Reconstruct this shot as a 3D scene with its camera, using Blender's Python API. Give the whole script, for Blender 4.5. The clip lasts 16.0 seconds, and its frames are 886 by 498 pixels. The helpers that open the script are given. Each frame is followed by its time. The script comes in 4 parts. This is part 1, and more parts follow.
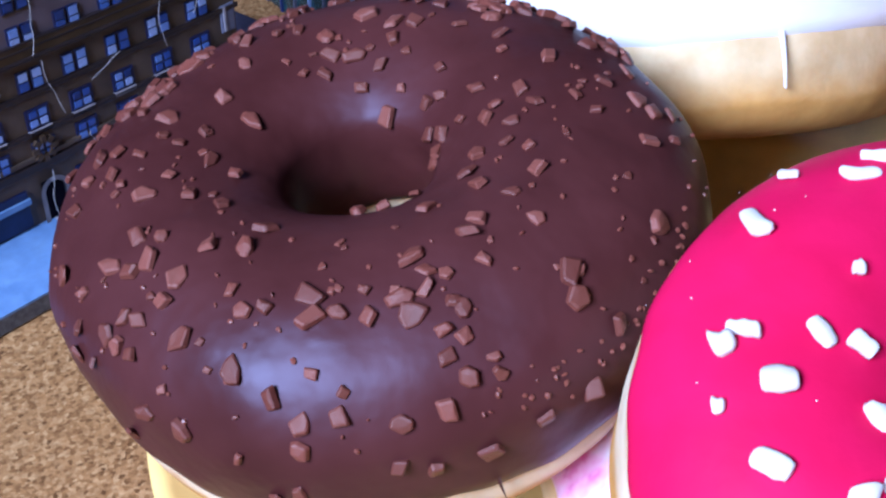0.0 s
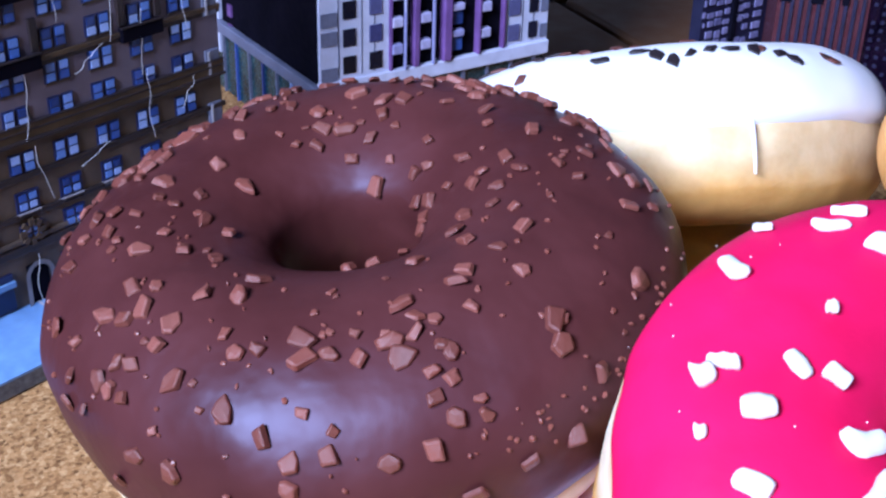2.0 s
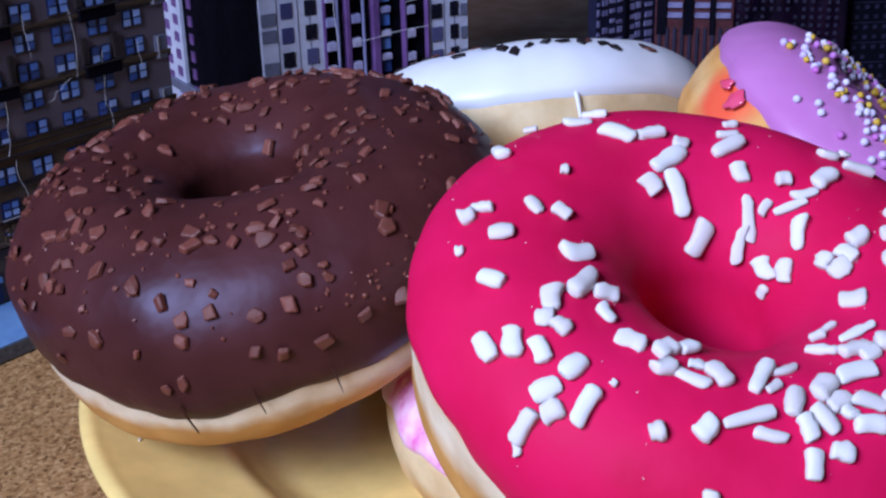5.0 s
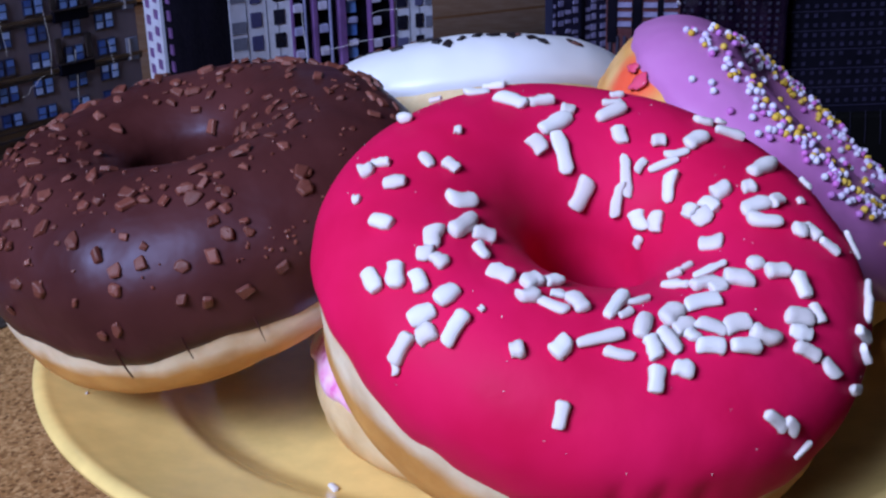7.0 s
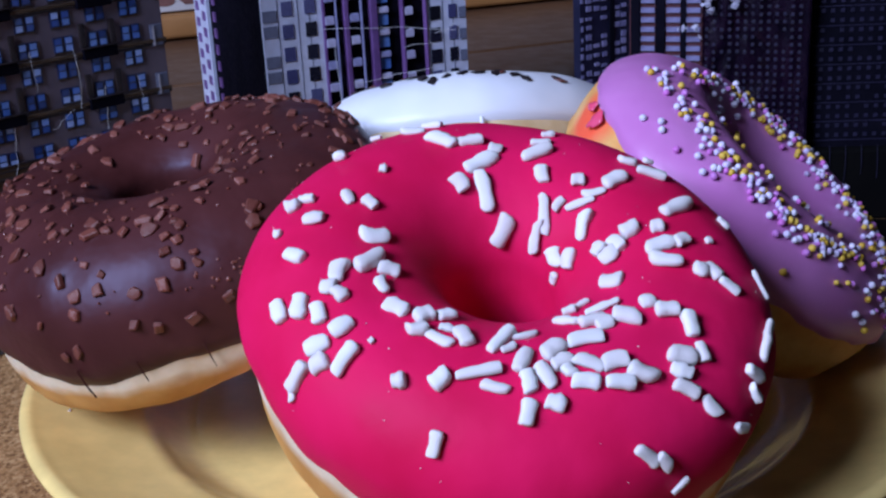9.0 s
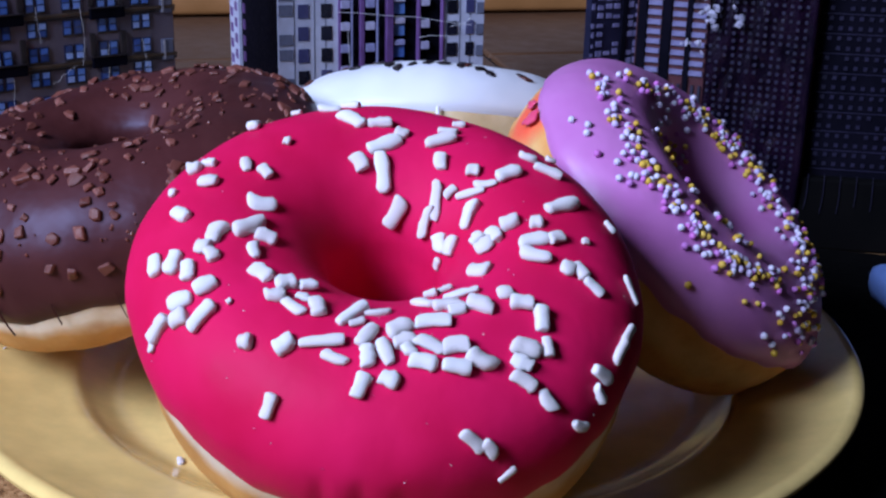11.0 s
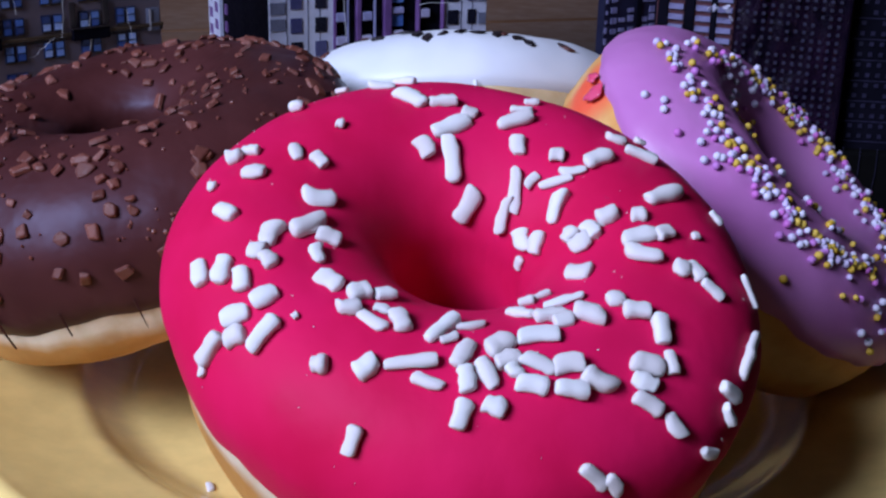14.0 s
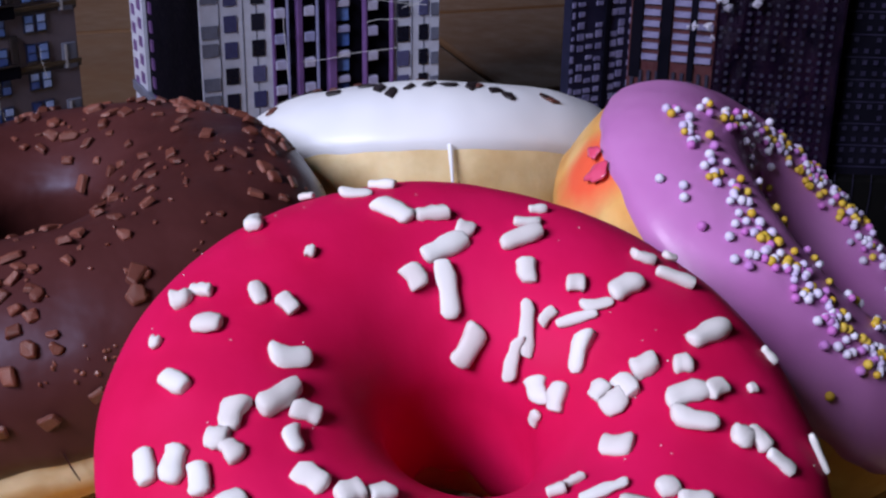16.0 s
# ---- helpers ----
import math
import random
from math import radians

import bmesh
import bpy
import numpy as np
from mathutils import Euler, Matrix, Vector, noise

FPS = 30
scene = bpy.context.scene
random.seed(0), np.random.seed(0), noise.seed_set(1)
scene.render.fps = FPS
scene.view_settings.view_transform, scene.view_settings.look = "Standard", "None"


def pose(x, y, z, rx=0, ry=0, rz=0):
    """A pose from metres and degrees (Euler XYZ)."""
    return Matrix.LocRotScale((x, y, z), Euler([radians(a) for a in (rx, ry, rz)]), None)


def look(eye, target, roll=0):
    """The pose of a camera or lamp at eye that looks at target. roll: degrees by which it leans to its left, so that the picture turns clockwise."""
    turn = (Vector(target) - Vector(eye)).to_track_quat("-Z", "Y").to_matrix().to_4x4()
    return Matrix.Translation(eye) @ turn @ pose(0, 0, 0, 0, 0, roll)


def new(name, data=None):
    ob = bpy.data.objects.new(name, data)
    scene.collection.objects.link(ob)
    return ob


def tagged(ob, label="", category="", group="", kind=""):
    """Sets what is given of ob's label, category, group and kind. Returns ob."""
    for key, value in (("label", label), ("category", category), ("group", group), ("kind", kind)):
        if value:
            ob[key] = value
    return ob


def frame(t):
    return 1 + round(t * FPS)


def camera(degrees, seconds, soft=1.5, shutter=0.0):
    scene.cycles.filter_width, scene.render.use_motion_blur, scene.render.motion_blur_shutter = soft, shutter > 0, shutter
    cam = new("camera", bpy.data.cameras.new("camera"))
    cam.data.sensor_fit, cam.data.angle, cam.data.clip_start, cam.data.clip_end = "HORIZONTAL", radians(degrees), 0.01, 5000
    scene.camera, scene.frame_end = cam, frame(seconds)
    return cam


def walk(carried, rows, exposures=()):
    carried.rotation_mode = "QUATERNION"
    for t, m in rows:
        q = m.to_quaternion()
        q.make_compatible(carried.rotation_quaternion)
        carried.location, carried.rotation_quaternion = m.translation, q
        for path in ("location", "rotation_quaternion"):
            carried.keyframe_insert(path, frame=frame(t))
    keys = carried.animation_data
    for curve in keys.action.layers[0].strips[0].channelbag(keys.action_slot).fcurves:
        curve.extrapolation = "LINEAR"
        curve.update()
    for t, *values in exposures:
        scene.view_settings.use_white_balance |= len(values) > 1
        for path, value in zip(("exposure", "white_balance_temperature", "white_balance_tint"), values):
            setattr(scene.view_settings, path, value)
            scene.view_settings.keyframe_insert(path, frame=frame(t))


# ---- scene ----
WINDOW_WATTS = 70.0
# seconds, stops, kelvin, tint
EXPOSURES = ((0.0, -0.05, 5200, 18), (1.0, 0.15, 5200, 18), (2.0, 0.24, 5250, 18), (3.5, -0.05, 5300, 18), (5.0, -0.8, 5450, 18), (7.5, -0.9, 5450, 18), (9.0, -0.86, 5350, 18), (12.5, -0.70, 5400, 18), (14.5, -0.95, 5750, 18), (16.0, -0.88, 6500, 18))
cam = camera(38.05, 16.0, 2.4)
# seconds, eye in metres, then yaw, pitch and roll in degrees
ROWS = [
    (0.0, -0.0480, -0.1717, 0.1592, 2.08, -35.44, -0.39),
    (0.5, -0.0513, -0.1663, 0.1554, 1.75, -34.24, 0.21),
    (1.0, -0.0521, -0.1661, 0.1528, 1.59, -32.33, 0.65),
    (1.5, -0.0517, -0.1725, 0.1514, 1.10, -30.32, 1.10),
    (2.0, -0.0508, -0.1836, 0.1515, 0.27, -28.71, 1.63),
    (2.5, -0.0456, -0.1951, 0.1517, 0.58, -27.59, 0.93),
    (3.0, -0.0414, -0.2093, 0.1509, 0.89, -26.21, 0.53),
    (3.5, -0.0371, -0.2213, 0.1496, 1.25, -24.84, -0.02),
    (4.0, -0.0312, -0.2291, 0.1476, 1.70, -23.90, -0.81),
    (4.5, -0.0251, -0.2366, 0.1452, 1.99, -23.39, -1.53),
    (5.0, -0.0209, -0.2455, 0.1437, 1.75, -22.98, -1.61),
    (7.5, 0.0058, -0.2722, 0.1358, 3.54, -20.66, -1.94),
    (8.0, 0.0134, -0.2744, 0.1355, 4.83, -20.43, -2.36),
    (8.5, 0.0234, -0.2746, 0.1373, 6.74, -20.28, -2.76),
    (9.0, 0.0364, -0.2738, 0.1405, 9.06, -19.75, -3.09),
    (11.5, 0.0753, -0.2723, 0.1362, 14.30, -19.39, 2.03),
    (12.0, 0.0743, -0.2719, 0.1305, 14.03, -18.21, 2.96),
    (12.5, 0.0719, -0.2716, 0.1271, 13.74, -17.71, 2.54),
    (13.0, 0.0632, -0.2690, 0.1295, 12.65, -18.80, 2.01),
    (13.5, 0.0526, -0.2585, 0.1318, 11.77, -20.22, 1.47),
    (14.0, 0.0449, -0.2488, 0.1319, 10.67, -20.93, 1.41),
    (14.5, 0.0414, -0.2389, 0.1340, 10.33, -21.41, 0.96),
    (15.0, 0.0369, -0.2284, 0.1343, 9.61, -21.18, 1.13),
    (15.5, 0.0326, -0.2187, 0.1373, 8.39, -21.67, 1.23),
    (16.0, 0.0283, -0.2081, 0.1420, 7.21, -22.75, 0.93),
]
walk(cam, [(t, pose(x, y, z, 90 + pitch, 0, yaw) @ pose(0, 0, 0, 0, 0, roll)) for t, x, y, z, yaw, pitch, roll in ROWS], EXPOSURES)

# ---- world, window light ----
ROOM = pose(0, 0, 0, 0, 0, 26)
world = bpy.data.worlds.new("daylight")
scene.world = world
world.use_nodes = True
sky = world.node_tree.nodes.new("ShaderNodeTexSky")
sky.sky_type, sky.sun_disc, sky.sun_elevation, sky.sun_rotation = "NISHITA", False, radians(40), radians(120)
world.node_tree.links.new(sky.outputs[0], world.node_tree.nodes["Background"].inputs[0])
world.node_tree.nodes["Background"].inputs[1].default_value = 0.05
window_lamp = bpy.data.lights.new("window_light", "AREA")
window_lamp.shape, window_lamp.size, window_lamp.size_y = "RECTANGLE", 0.66, 0.58
window_lamp.energy, window_lamp.color = WINDOW_WATTS, (0.76, 0.83, 1.0)
lamp = new("window_light", window_lamp)
lamp.matrix_world = ROOM @ look((-0.93, -0.49, 0.82), (0.0, -0.49, 0.82))


# ---- materials ----
def shader(name, rough=0.5, metal=0.0, coat=0.0, spec=0.5):
    m = bpy.data.materials.new(name)
    m.use_nodes = True
    b = m.node_tree.nodes["Principled BSDF"]
    b.inputs["Roughness"].default_value = rough
    b.inputs["Metallic"].default_value = metal
    b.inputs["Coat Weight"].default_value = coat
    b.inputs["Coat Roughness"].default_value = 0.15
    b.inputs["Specular IOR Level"].default_value = spec
    return m, m.node_tree.nodes, m.node_tree.links, b


def noise_at(n, l, scale, detail=3.0, rough=0.55, source="Object"):
    tc = n.new("ShaderNodeTexCoord")
    t = n.new("ShaderNodeTexNoise")
    t.inputs["Scale"].default_value, t.inputs["Detail"].default_value, t.inputs["Roughness"].default_value = scale, detail, rough
    l.new(tc.outputs[source], t.inputs["Vector"])
    return t


def ramp(n, l, source, stops):
    r = n.new("ShaderNodeValToRGB")
    while len(r.color_ramp.elements) < len(stops):
        r.color_ramp.elements.new(0.5)
    for e, (at, colour) in zip(r.color_ramp.elements, stops):
        e.position, e.color = at, (*colour, 1)
    l.new(source, r.inputs[0])
    return r


def blend(n, l, factor, a, b, kind="MIX"):
    m = n.new("ShaderNodeMix")
    m.data_type, m.blend_type = "RGBA", kind
    for k, v in ((0, factor), (6, a), (7, b)):
        if isinstance(v, (int, float)):
            m.inputs[k].default_value = v
        elif isinstance(v, tuple):
            m.inputs[k].default_value = (*v, 1)
        else:
            l.new(v, m.inputs[k])
    return m.outputs[2]


def bumpy(n, l, b, height, strength, distance):
    k = n.new("ShaderNodeBump")
    k.inputs["Strength"].default_value, k.inputs["Distance"].default_value = strength, distance
    l.new(height, k.inputs["Height"])
    l.new(k.outputs[0], b.inputs["Normal"])


def mottled(name, dark, light, scale, rough=0.5, bump=0.2, dist=0.0003, coat=0.0, spec=0.5, fine=6.0, spread=0.25):
    """A surface that varies at two scales, with fine relief."""
    m, n, l, b = shader(name, rough, 0.0, coat, spec)
    big, small = noise_at(n, l, scale), noise_at(n, l, scale * fine, 4)
    c = ramp(n, l, big.outputs[0], [(0.5 - spread, dark), (0.5 + spread, light)])
    grain = ramp(n, l, small.outputs[0], [(0.3, (0.82, 0.82, 0.82)), (0.7, (1.0, 1.0, 1.0))])
    l.new(blend(n, l, 1.0, c.outputs[0], grain.outputs[0], "MULTIPLY"), b.inputs["Base Color"])
    r = ramp(n, l, small.outputs[0], [(0.3, (rough * 0.8,) * 3), (0.7, (min(1, rough * 1.25),) * 3)])
    l.new(r.outputs[0], b.inputs["Roughness"])
    bumpy(n, l, b, small.outputs[0], bump, dist)
    return m


def varied(name, colours, rough=0.5, spec=0.4, joined=False):
    """Pieces that differ one from another by colour."""
    m, n, l, b = shader(name, rough, 0, 0, spec)
    pick = n.new("ShaderNodeNewGeometry").outputs["Random Per Island"] if joined else n.new("ShaderNodeObjectInfo").outputs["Random"]
    r = ramp(n, l, pick, [(k / len(colours), c) for k, c in enumerate(colours)])
    r.color_ramp.interpolation = "CONSTANT"
    small = noise_at(n, l, 900, 3)
    g = ramp(n, l, small.outputs[0], [(0.3, (0.78, 0.78, 0.78)), (0.7, (1, 1, 1))])
    l.new(blend(n, l, 1.0, r.outputs[0], g.outputs[0], "MULTIPLY"), b.inputs["Base Color"])
    bumpy(n, l, b, small.outputs[0], 0.3, 0.0002)
    return m


def crumb(name, tan, pale, low, high, stain=None):
    """Fried dough: golden skin with a pale belt round its middle."""
    m, n, l, b = shader(name, 0.62, 0, 0, 0.35)
    b.inputs["Subsurface Weight"].default_value = 0.12
    b.inputs["Subsurface Radius"].default_value = (0.004, 0.002, 0.001)
    tc, sep = n.new("ShaderNodeTexCoord"), n.new("ShaderNodeSeparateXYZ")
    l.new(tc.outputs["Object"], sep.inputs[0])
    wob = noise_at(n, l, 60, 3)
    add = n.new("ShaderNodeMath")
    add.operation = "MULTIPLY_ADD"
    add.inputs[1].default_value = 0.008
    l.new(wob.outputs[0], add.inputs[0])
    l.new(sep.outputs[2], add.inputs[2])
    rng = n.new("ShaderNodeMapRange")
    rng.inputs["From Min"].default_value, rng.inputs["From Max"].default_value = low + 0.004, high + 0.004
    l.new(add.outputs[0], rng.inputs[0])
    belt = ramp(n, l, rng.outputs[0], [(0.0, tan), (0.28, tan), (0.5, pale), (0.68, pale), (0.95, tan)])
    blot = noise_at(n, l, 110, 5)
    spots = ramp(n, l, blot.outputs[0], [(0.3, (0.72, 0.62, 0.5)), (0.62, (1, 1, 1))])
    colour = blend(n, l, 0.8, belt.outputs[0], spots.outputs[0], "MULTIPLY")
    if stain:
        where, reach, tint = stain
        dist = n.new("ShaderNodeVectorMath")
        dist.operation = "DISTANCE"
        dist.inputs[1].default_value = where
        l.new(tc.outputs["Object"], dist.inputs[0])
        edge = n.new("ShaderNodeMath")
        edge.operation = "MULTIPLY_ADD"
        edge.inputs[1].default_value = 0.01
        l.new(wob.outputs[0], edge.inputs[0])
        l.new(dist.outputs["Value"], edge.inputs[2])
        mask = n.new("ShaderNodeMapRange")
        mask.inputs["From Min"].default_value, mask.inputs["From Max"].default_value = reach + 0.005, reach * 0.45 + 0.005
        l.new(edge.outputs[0], mask.inputs[0])
        colour = blend(n, l, mask.outputs[0], colour, tint)
    l.new(colour, b.inputs["Base Color"])
    fine = noise_at(n, l, 700, 4)
    bumpy(n, l, b, fine.outputs[0], 0.25, 0.0004)
    return m


def icing(name, dark, light, rough, bump=0.15, spec=0.5, scale=45, lumps=0.0, tint=(1, 1, 1)):
    m, n, l, b = shader(name, rough, 0, 0.0, spec)
    b.inputs["Specular Tint"].default_value = (*tint, 1)
    big, fine, lump = noise_at(n, l, scale, 3), noise_at(n, l, 420, 4), noise_at(n, l, 75, 3)
    c = ramp(n, l, big.outputs[0], [(0.3, dark), (0.68, light)])
    l.new(c.outputs[0], b.inputs["Base Color"])
    r = ramp(n, l, big.outputs[0], [(0.3, (rough * 0.82,) * 3), (0.7, (min(rough * 1.2, 1),) * 3)])
    l.new(r.outputs[0], b.inputs["Roughness"])
    low = n.new("ShaderNodeBump")
    low.inputs["Strength"].default_value, low.inputs["Distance"].default_value = lumps, 0.0016
    l.new(lump.outputs[0], low.inputs["Height"])
    top = n.new("ShaderNodeBump")
    top.inputs["Strength"].default_value, top.inputs["Distance"].default_value = bump, 0.0003
    l.new(fine.outputs[0], top.inputs["Height"])
    l.new(low.outputs[0], top.inputs["Normal"])
    l.new(top.outputs[0], b.inputs["Normal"])
    return m


# The chocolate's blue specular tint puts a skylight sheen into the material.
CHOCOLATE = icing("chocolate_glaze", (0.046, 0.0118, 0.0108), (0.070, 0.0190, 0.0172), 0.43, 0.10, 0.28, lumps=0.4, tint=(0.62, 0.70, 1.0))
CHIP = varied("milk_chocolate", [(0.18, 0.053, 0.036), (0.13, 0.037, 0.026), (0.21, 0.068, 0.048), (0.15, 0.044, 0.03)], 0.4)
PINK = icing("pink_glaze", (0.50, 0.0040, 0.050), (0.61, 0.0066, 0.082), 0.58, 0.2, 0.12, lumps=0.15, tint=(1.0, 0.7, 1.0))
SUGAR = varied("white_sugar", [(0.74, 0.70, 0.69), (0.78, 0.76, 0.75), (0.72, 0.67, 0.66)], 0.8, 0.2)
WHITE = icing("white_icing", (0.66, 0.67, 0.71), (0.74, 0.74, 0.77), 0.45, 0.1, 0.4)
DARKFLAKE = varied("dark_flakes", [(0.018, 0.012, 0.014), (0.03, 0.014, 0.014), (0.12, 0.04, 0.03), (0.02, 0.014, 0.016)], 0.4)
LILAC = icing("lilac_glaze", (0.44, 0.145, 0.39), (0.50, 0.195, 0.45), 0.4, 0.1, 0.4, lumps=0.25)
PEARL_COLOURS = [(0.66, 0.60, 0.78), (0.66, 0.43, 0.04), (0.70, 0.66, 0.80), (0.52, 0.20, 0.55), (0.60, 0.50, 0.74), (0.62, 0.38, 0.03), (0.72, 0.68, 0.82), (0.64, 0.56, 0.78), (0.56, 0.16, 0.52), (0.68, 0.46, 0.06)]
PEARL = varied("sugar_pearls", PEARL_COLOURS, 0.45)
PEARL_REST = varied("sugar_pearls_joined", PEARL_COLOURS, 0.45, joined=True)
SWIRL = icing("swirled_icing", (0.7, 0.1, 0.4), (0.84, 0.8, 0.85), 0.3, 0.1, 0.5, 150)
BUN_CHOC = crumb("fried_dough", (0.58, 0.30, 0.075), (0.74, 0.62, 0.43), -0.0195, -0.0060)
BUN_PINK = crumb("golden_dough", (0.58, 0.30, 0.075), (0.76, 0.65, 0.47), -0.0185, 0.0020)
BUN_LIGHT = crumb("pale_dough", (0.60, 0.33, 0.09), (0.68, 0.53, 0.30), -0.019, 0.011)
BUN_JAM = crumb("dough_with_jam", (0.66, 0.33, 0.09), (0.70, 0.42, 0.16), -0.012, 0.002, ((-0.0415, -0.0105, -0.001), 0.0115, (0.78, 0.10, 0.04)))
JAM = icing("red_jam", (0.62, 0.04, 0.10), (0.72, 0.10, 0.20), 0.2, 0.1, 0.6, 200)
PLATE = mottled("yellow_ceramic", (0.88, 0.63, 0.205), (0.92, 0.68, 0.24), 18, 0.17, 0.012, 0.0002, 0.18, 0.4)
TILE = mottled("brown_tile", (0.115, 0.05, 0.022), (0.165, 0.08, 0.035), 14, 0.5, 0.1, 0.0004)
GROUT = mottled("dark_grout", (0.02, 0.012, 0.01), (0.035, 0.022, 0.016), 40, 0.85)
OAK = mottled("orange_wood", (0.36, 0.16, 0.045), (0.46, 0.22, 0.07), 9, 0.45)
# Walls and ceiling are out of view; near-black colours cut bounced fill light.
PLASTER = mottled("low_bounce_wall", (0.016, 0.011, 0.009), (0.026, 0.018, 0.014), 3, 0.85)
CEIL = mottled("low_bounce_ceiling", (0.026, 0.022, 0.019), (0.036, 0.031, 0.027), 3, 0.9)
FLOOR = mottled("floor_board", (0.14, 0.08, 0.05), (0.2, 0.12, 0.07), 4, 0.5)
BORDER = mottled("border_tile", (0.62, 0.58, 0.56), (0.7, 0.66, 0.64), 20, 0.3)
MOTIF = mottled("border_motif", (0.17, 0.08, 0.07), (0.26, 0.12, 0.1), 60, 0.4)
TAUPE = mottled("printed_taupe", (0.100, 0.077, 0.104), (0.165, 0.131, 0.165), 60, 0.55, 0.25, 0.0003)
STONE = mottled("printed_brownstone", (0.050, 0.034, 0.025), (0.12, 0.083, 0.060), 120, 0.55, 0.3, 0.0003)
CORNICE = mottled("printed_cornice", (0.036, 0.021, 0.011), (0.09, 0.054, 0.028), 160, 0.5, 0.3, 0.0003)
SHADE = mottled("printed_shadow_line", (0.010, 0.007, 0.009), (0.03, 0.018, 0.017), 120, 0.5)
LINTEL = mottled("printed_lintel", (0.3, 0.29, 0.33), (0.42, 0.40, 0.44), 160, 0.5)
NAVY = mottled("navy_frame", (0.004, 0.008, 0.045), (0.009, 0.018, 0.085), 200, 0.4)
PANE = varied("blue_pane", [(0.09, 0.18, 0.55), (0.22, 0.34, 0.75), (0.05, 0.10, 0.36), (0.36, 0.48, 0.85), (0.14, 0.25, 0.62), (0.03, 0.055, 0.2)], 0.25)
SLABTOP = mottled("printed_pavement", (0.10, 0.20, 0.42), (0.2, 0.34, 0.58), 90, 0.5, 0.15)
SLABEDGE = mottled("grey_foam_edge", (0.05, 0.05, 0.055), (0.16, 0.16, 0.17), 700, 0.9, 0.6, 0.0006)
THREAD = mottled("white_glue_thread", (0.6, 0.6, 0.62), (0.75, 0.75, 0.78), 200, 0.4)
PANEL = mottled("printed_white_panel", (0.46, 0.48, 0.62), (0.62, 0.63, 0.76), 45, 0.5, 0.15)
GREYPANEL = mottled("printed_grey_panel", (0.10, 0.11, 0.17), (0.17, 0.18, 0.26), 120, 0.5)
DARK = mottled("printed_dark", (0.002, 0.002, 0.005), (0.006, 0.005, 0.011), 80, 0.9, spec=0.04)
PURPLE = mottled("printed_purple", (0.10, 0.045, 0.16), (0.2, 0.10, 0.30), 90, 0.45)
DARKPANE = varied("dark_pane", [(0.008, 0.008, 0.014), (0.014, 0.014, 0.03), (0.06, 0.06, 0.16), (0.01, 0.01, 0.02), (0.1, 0.1, 0.22)], 0.25)
BALCONY = varied("pale_balcony", [(0.42, 0.40, 0.60), (0.5, 0.48, 0.66), (0.3, 0.3, 0.52)], 0.5)
TEAL = mottled("printed_shop_glass", (0.004, 0.012, 0.018), (0.03, 0.08, 0.09), 160, 0.25)
GREYBLOCK = mottled("printed_grey_blue", (0.005, 0.006, 0.02), (0.014, 0.014, 0.04), 120, 0.4)
PALEDOT = mottled("printed_pale_windows", (0.08, 0.075, 0.17), (0.24, 0.22, 0.38), 260, 0.5)
DIMDOT = mottled("printed_dim_windows", (0.005, 0.004, 0.016), (0.017, 0.013, 0.042), 260, 0.5)
RUST = mottled("printed_rust", (0.045, 0.008, 0.012), (0.075, 0.014, 0.02), 90, 0.45)
FILM = mottled("crumpled_gloss", (0.004, 0.003, 0.010), (0.020, 0.007, 0.026), 110, 0.22, 0.6, 0.0010, 0.2, 0.5, 2.0)
NEARBLACK = mottled("near_black", (0.002, 0.002, 0.0025), (0.005, 0.0045, 0.0045), 60, 0.95, spec=0.04)
GLINT = mottled("film_glints", (0.55, 0.52, 0.66), (0.8, 0.78, 0.9), 400, 0.3, 0.4, 0.0004, 0.2)
BLUETOY = mottled("light_blue_plastic", (0.16, 0.26, 0.6), (0.24, 0.34, 0.7), 60, 0.4)


def cork_material():
    m, n, l, b = shader("cork", 0.85, 0, 0, 0.2)
    tc = n.new("ShaderNodeTexCoord")
    v = n.new("ShaderNodeTexVoronoi")
    v.inputs["Scale"].default_value = 1250
    l.new(tc.outputs["Object"], v.inputs["Vector"])
    cells = ramp(n, l, v.outputs["Color"], [(0.1, (0.15, 0.07, 0.022)), (0.35, (0.33, 0.17, 0.06)), (0.6, (0.40, 0.22, 0.085)), (0.9, (0.52, 0.32, 0.14))])
    big = noise_at(n, l, 420, 5, 0.75)
    dark = ramp(n, l, big.outputs[0], [(0.32, (0.45, 0.38, 0.32)), (0.55, (1, 1, 1))])
    l.new(blend(n, l, 0.9, cells.outputs[0], dark.outputs[0], "MULTIPLY"), b.inputs["Base Color"])
    bumpy(n, l, b, big.outputs[0], 0.5, 0.0008)
    return m


CORK = cork_material()


# ---- builders ----
def mesh_of(name, bm, material, smooth=False):
    me = bpy.data.meshes.new(name)
    bm.to_mesh(me)
    bm.free()
    for mat in material if isinstance(material, (list, tuple)) else (material,):
        me.materials.append(mat)
    if smooth:
        for p in me.polygons:
            p.use_smooth = True
    return me


def part(name, bm, material, parent, label="", smooth=False, at=None):
    """Link a bmesh, or a mesh that is already made, as one object under a thing or a part."""
    me = bm if isinstance(bm, bpy.types.Mesh) else mesh_of(name, bm, material, smooth)
    ob = new(name, me)
    ob.parent = parent
    if at is not None:
        ob.matrix_basis = at
    return tagged(ob, label)


def thing(name, m, label, category, group="", kind=""):
    e = new(name)
    e.empty_display_size = 0.01
    e.matrix_world = m
    return tagged(e, label, category, group, kind)


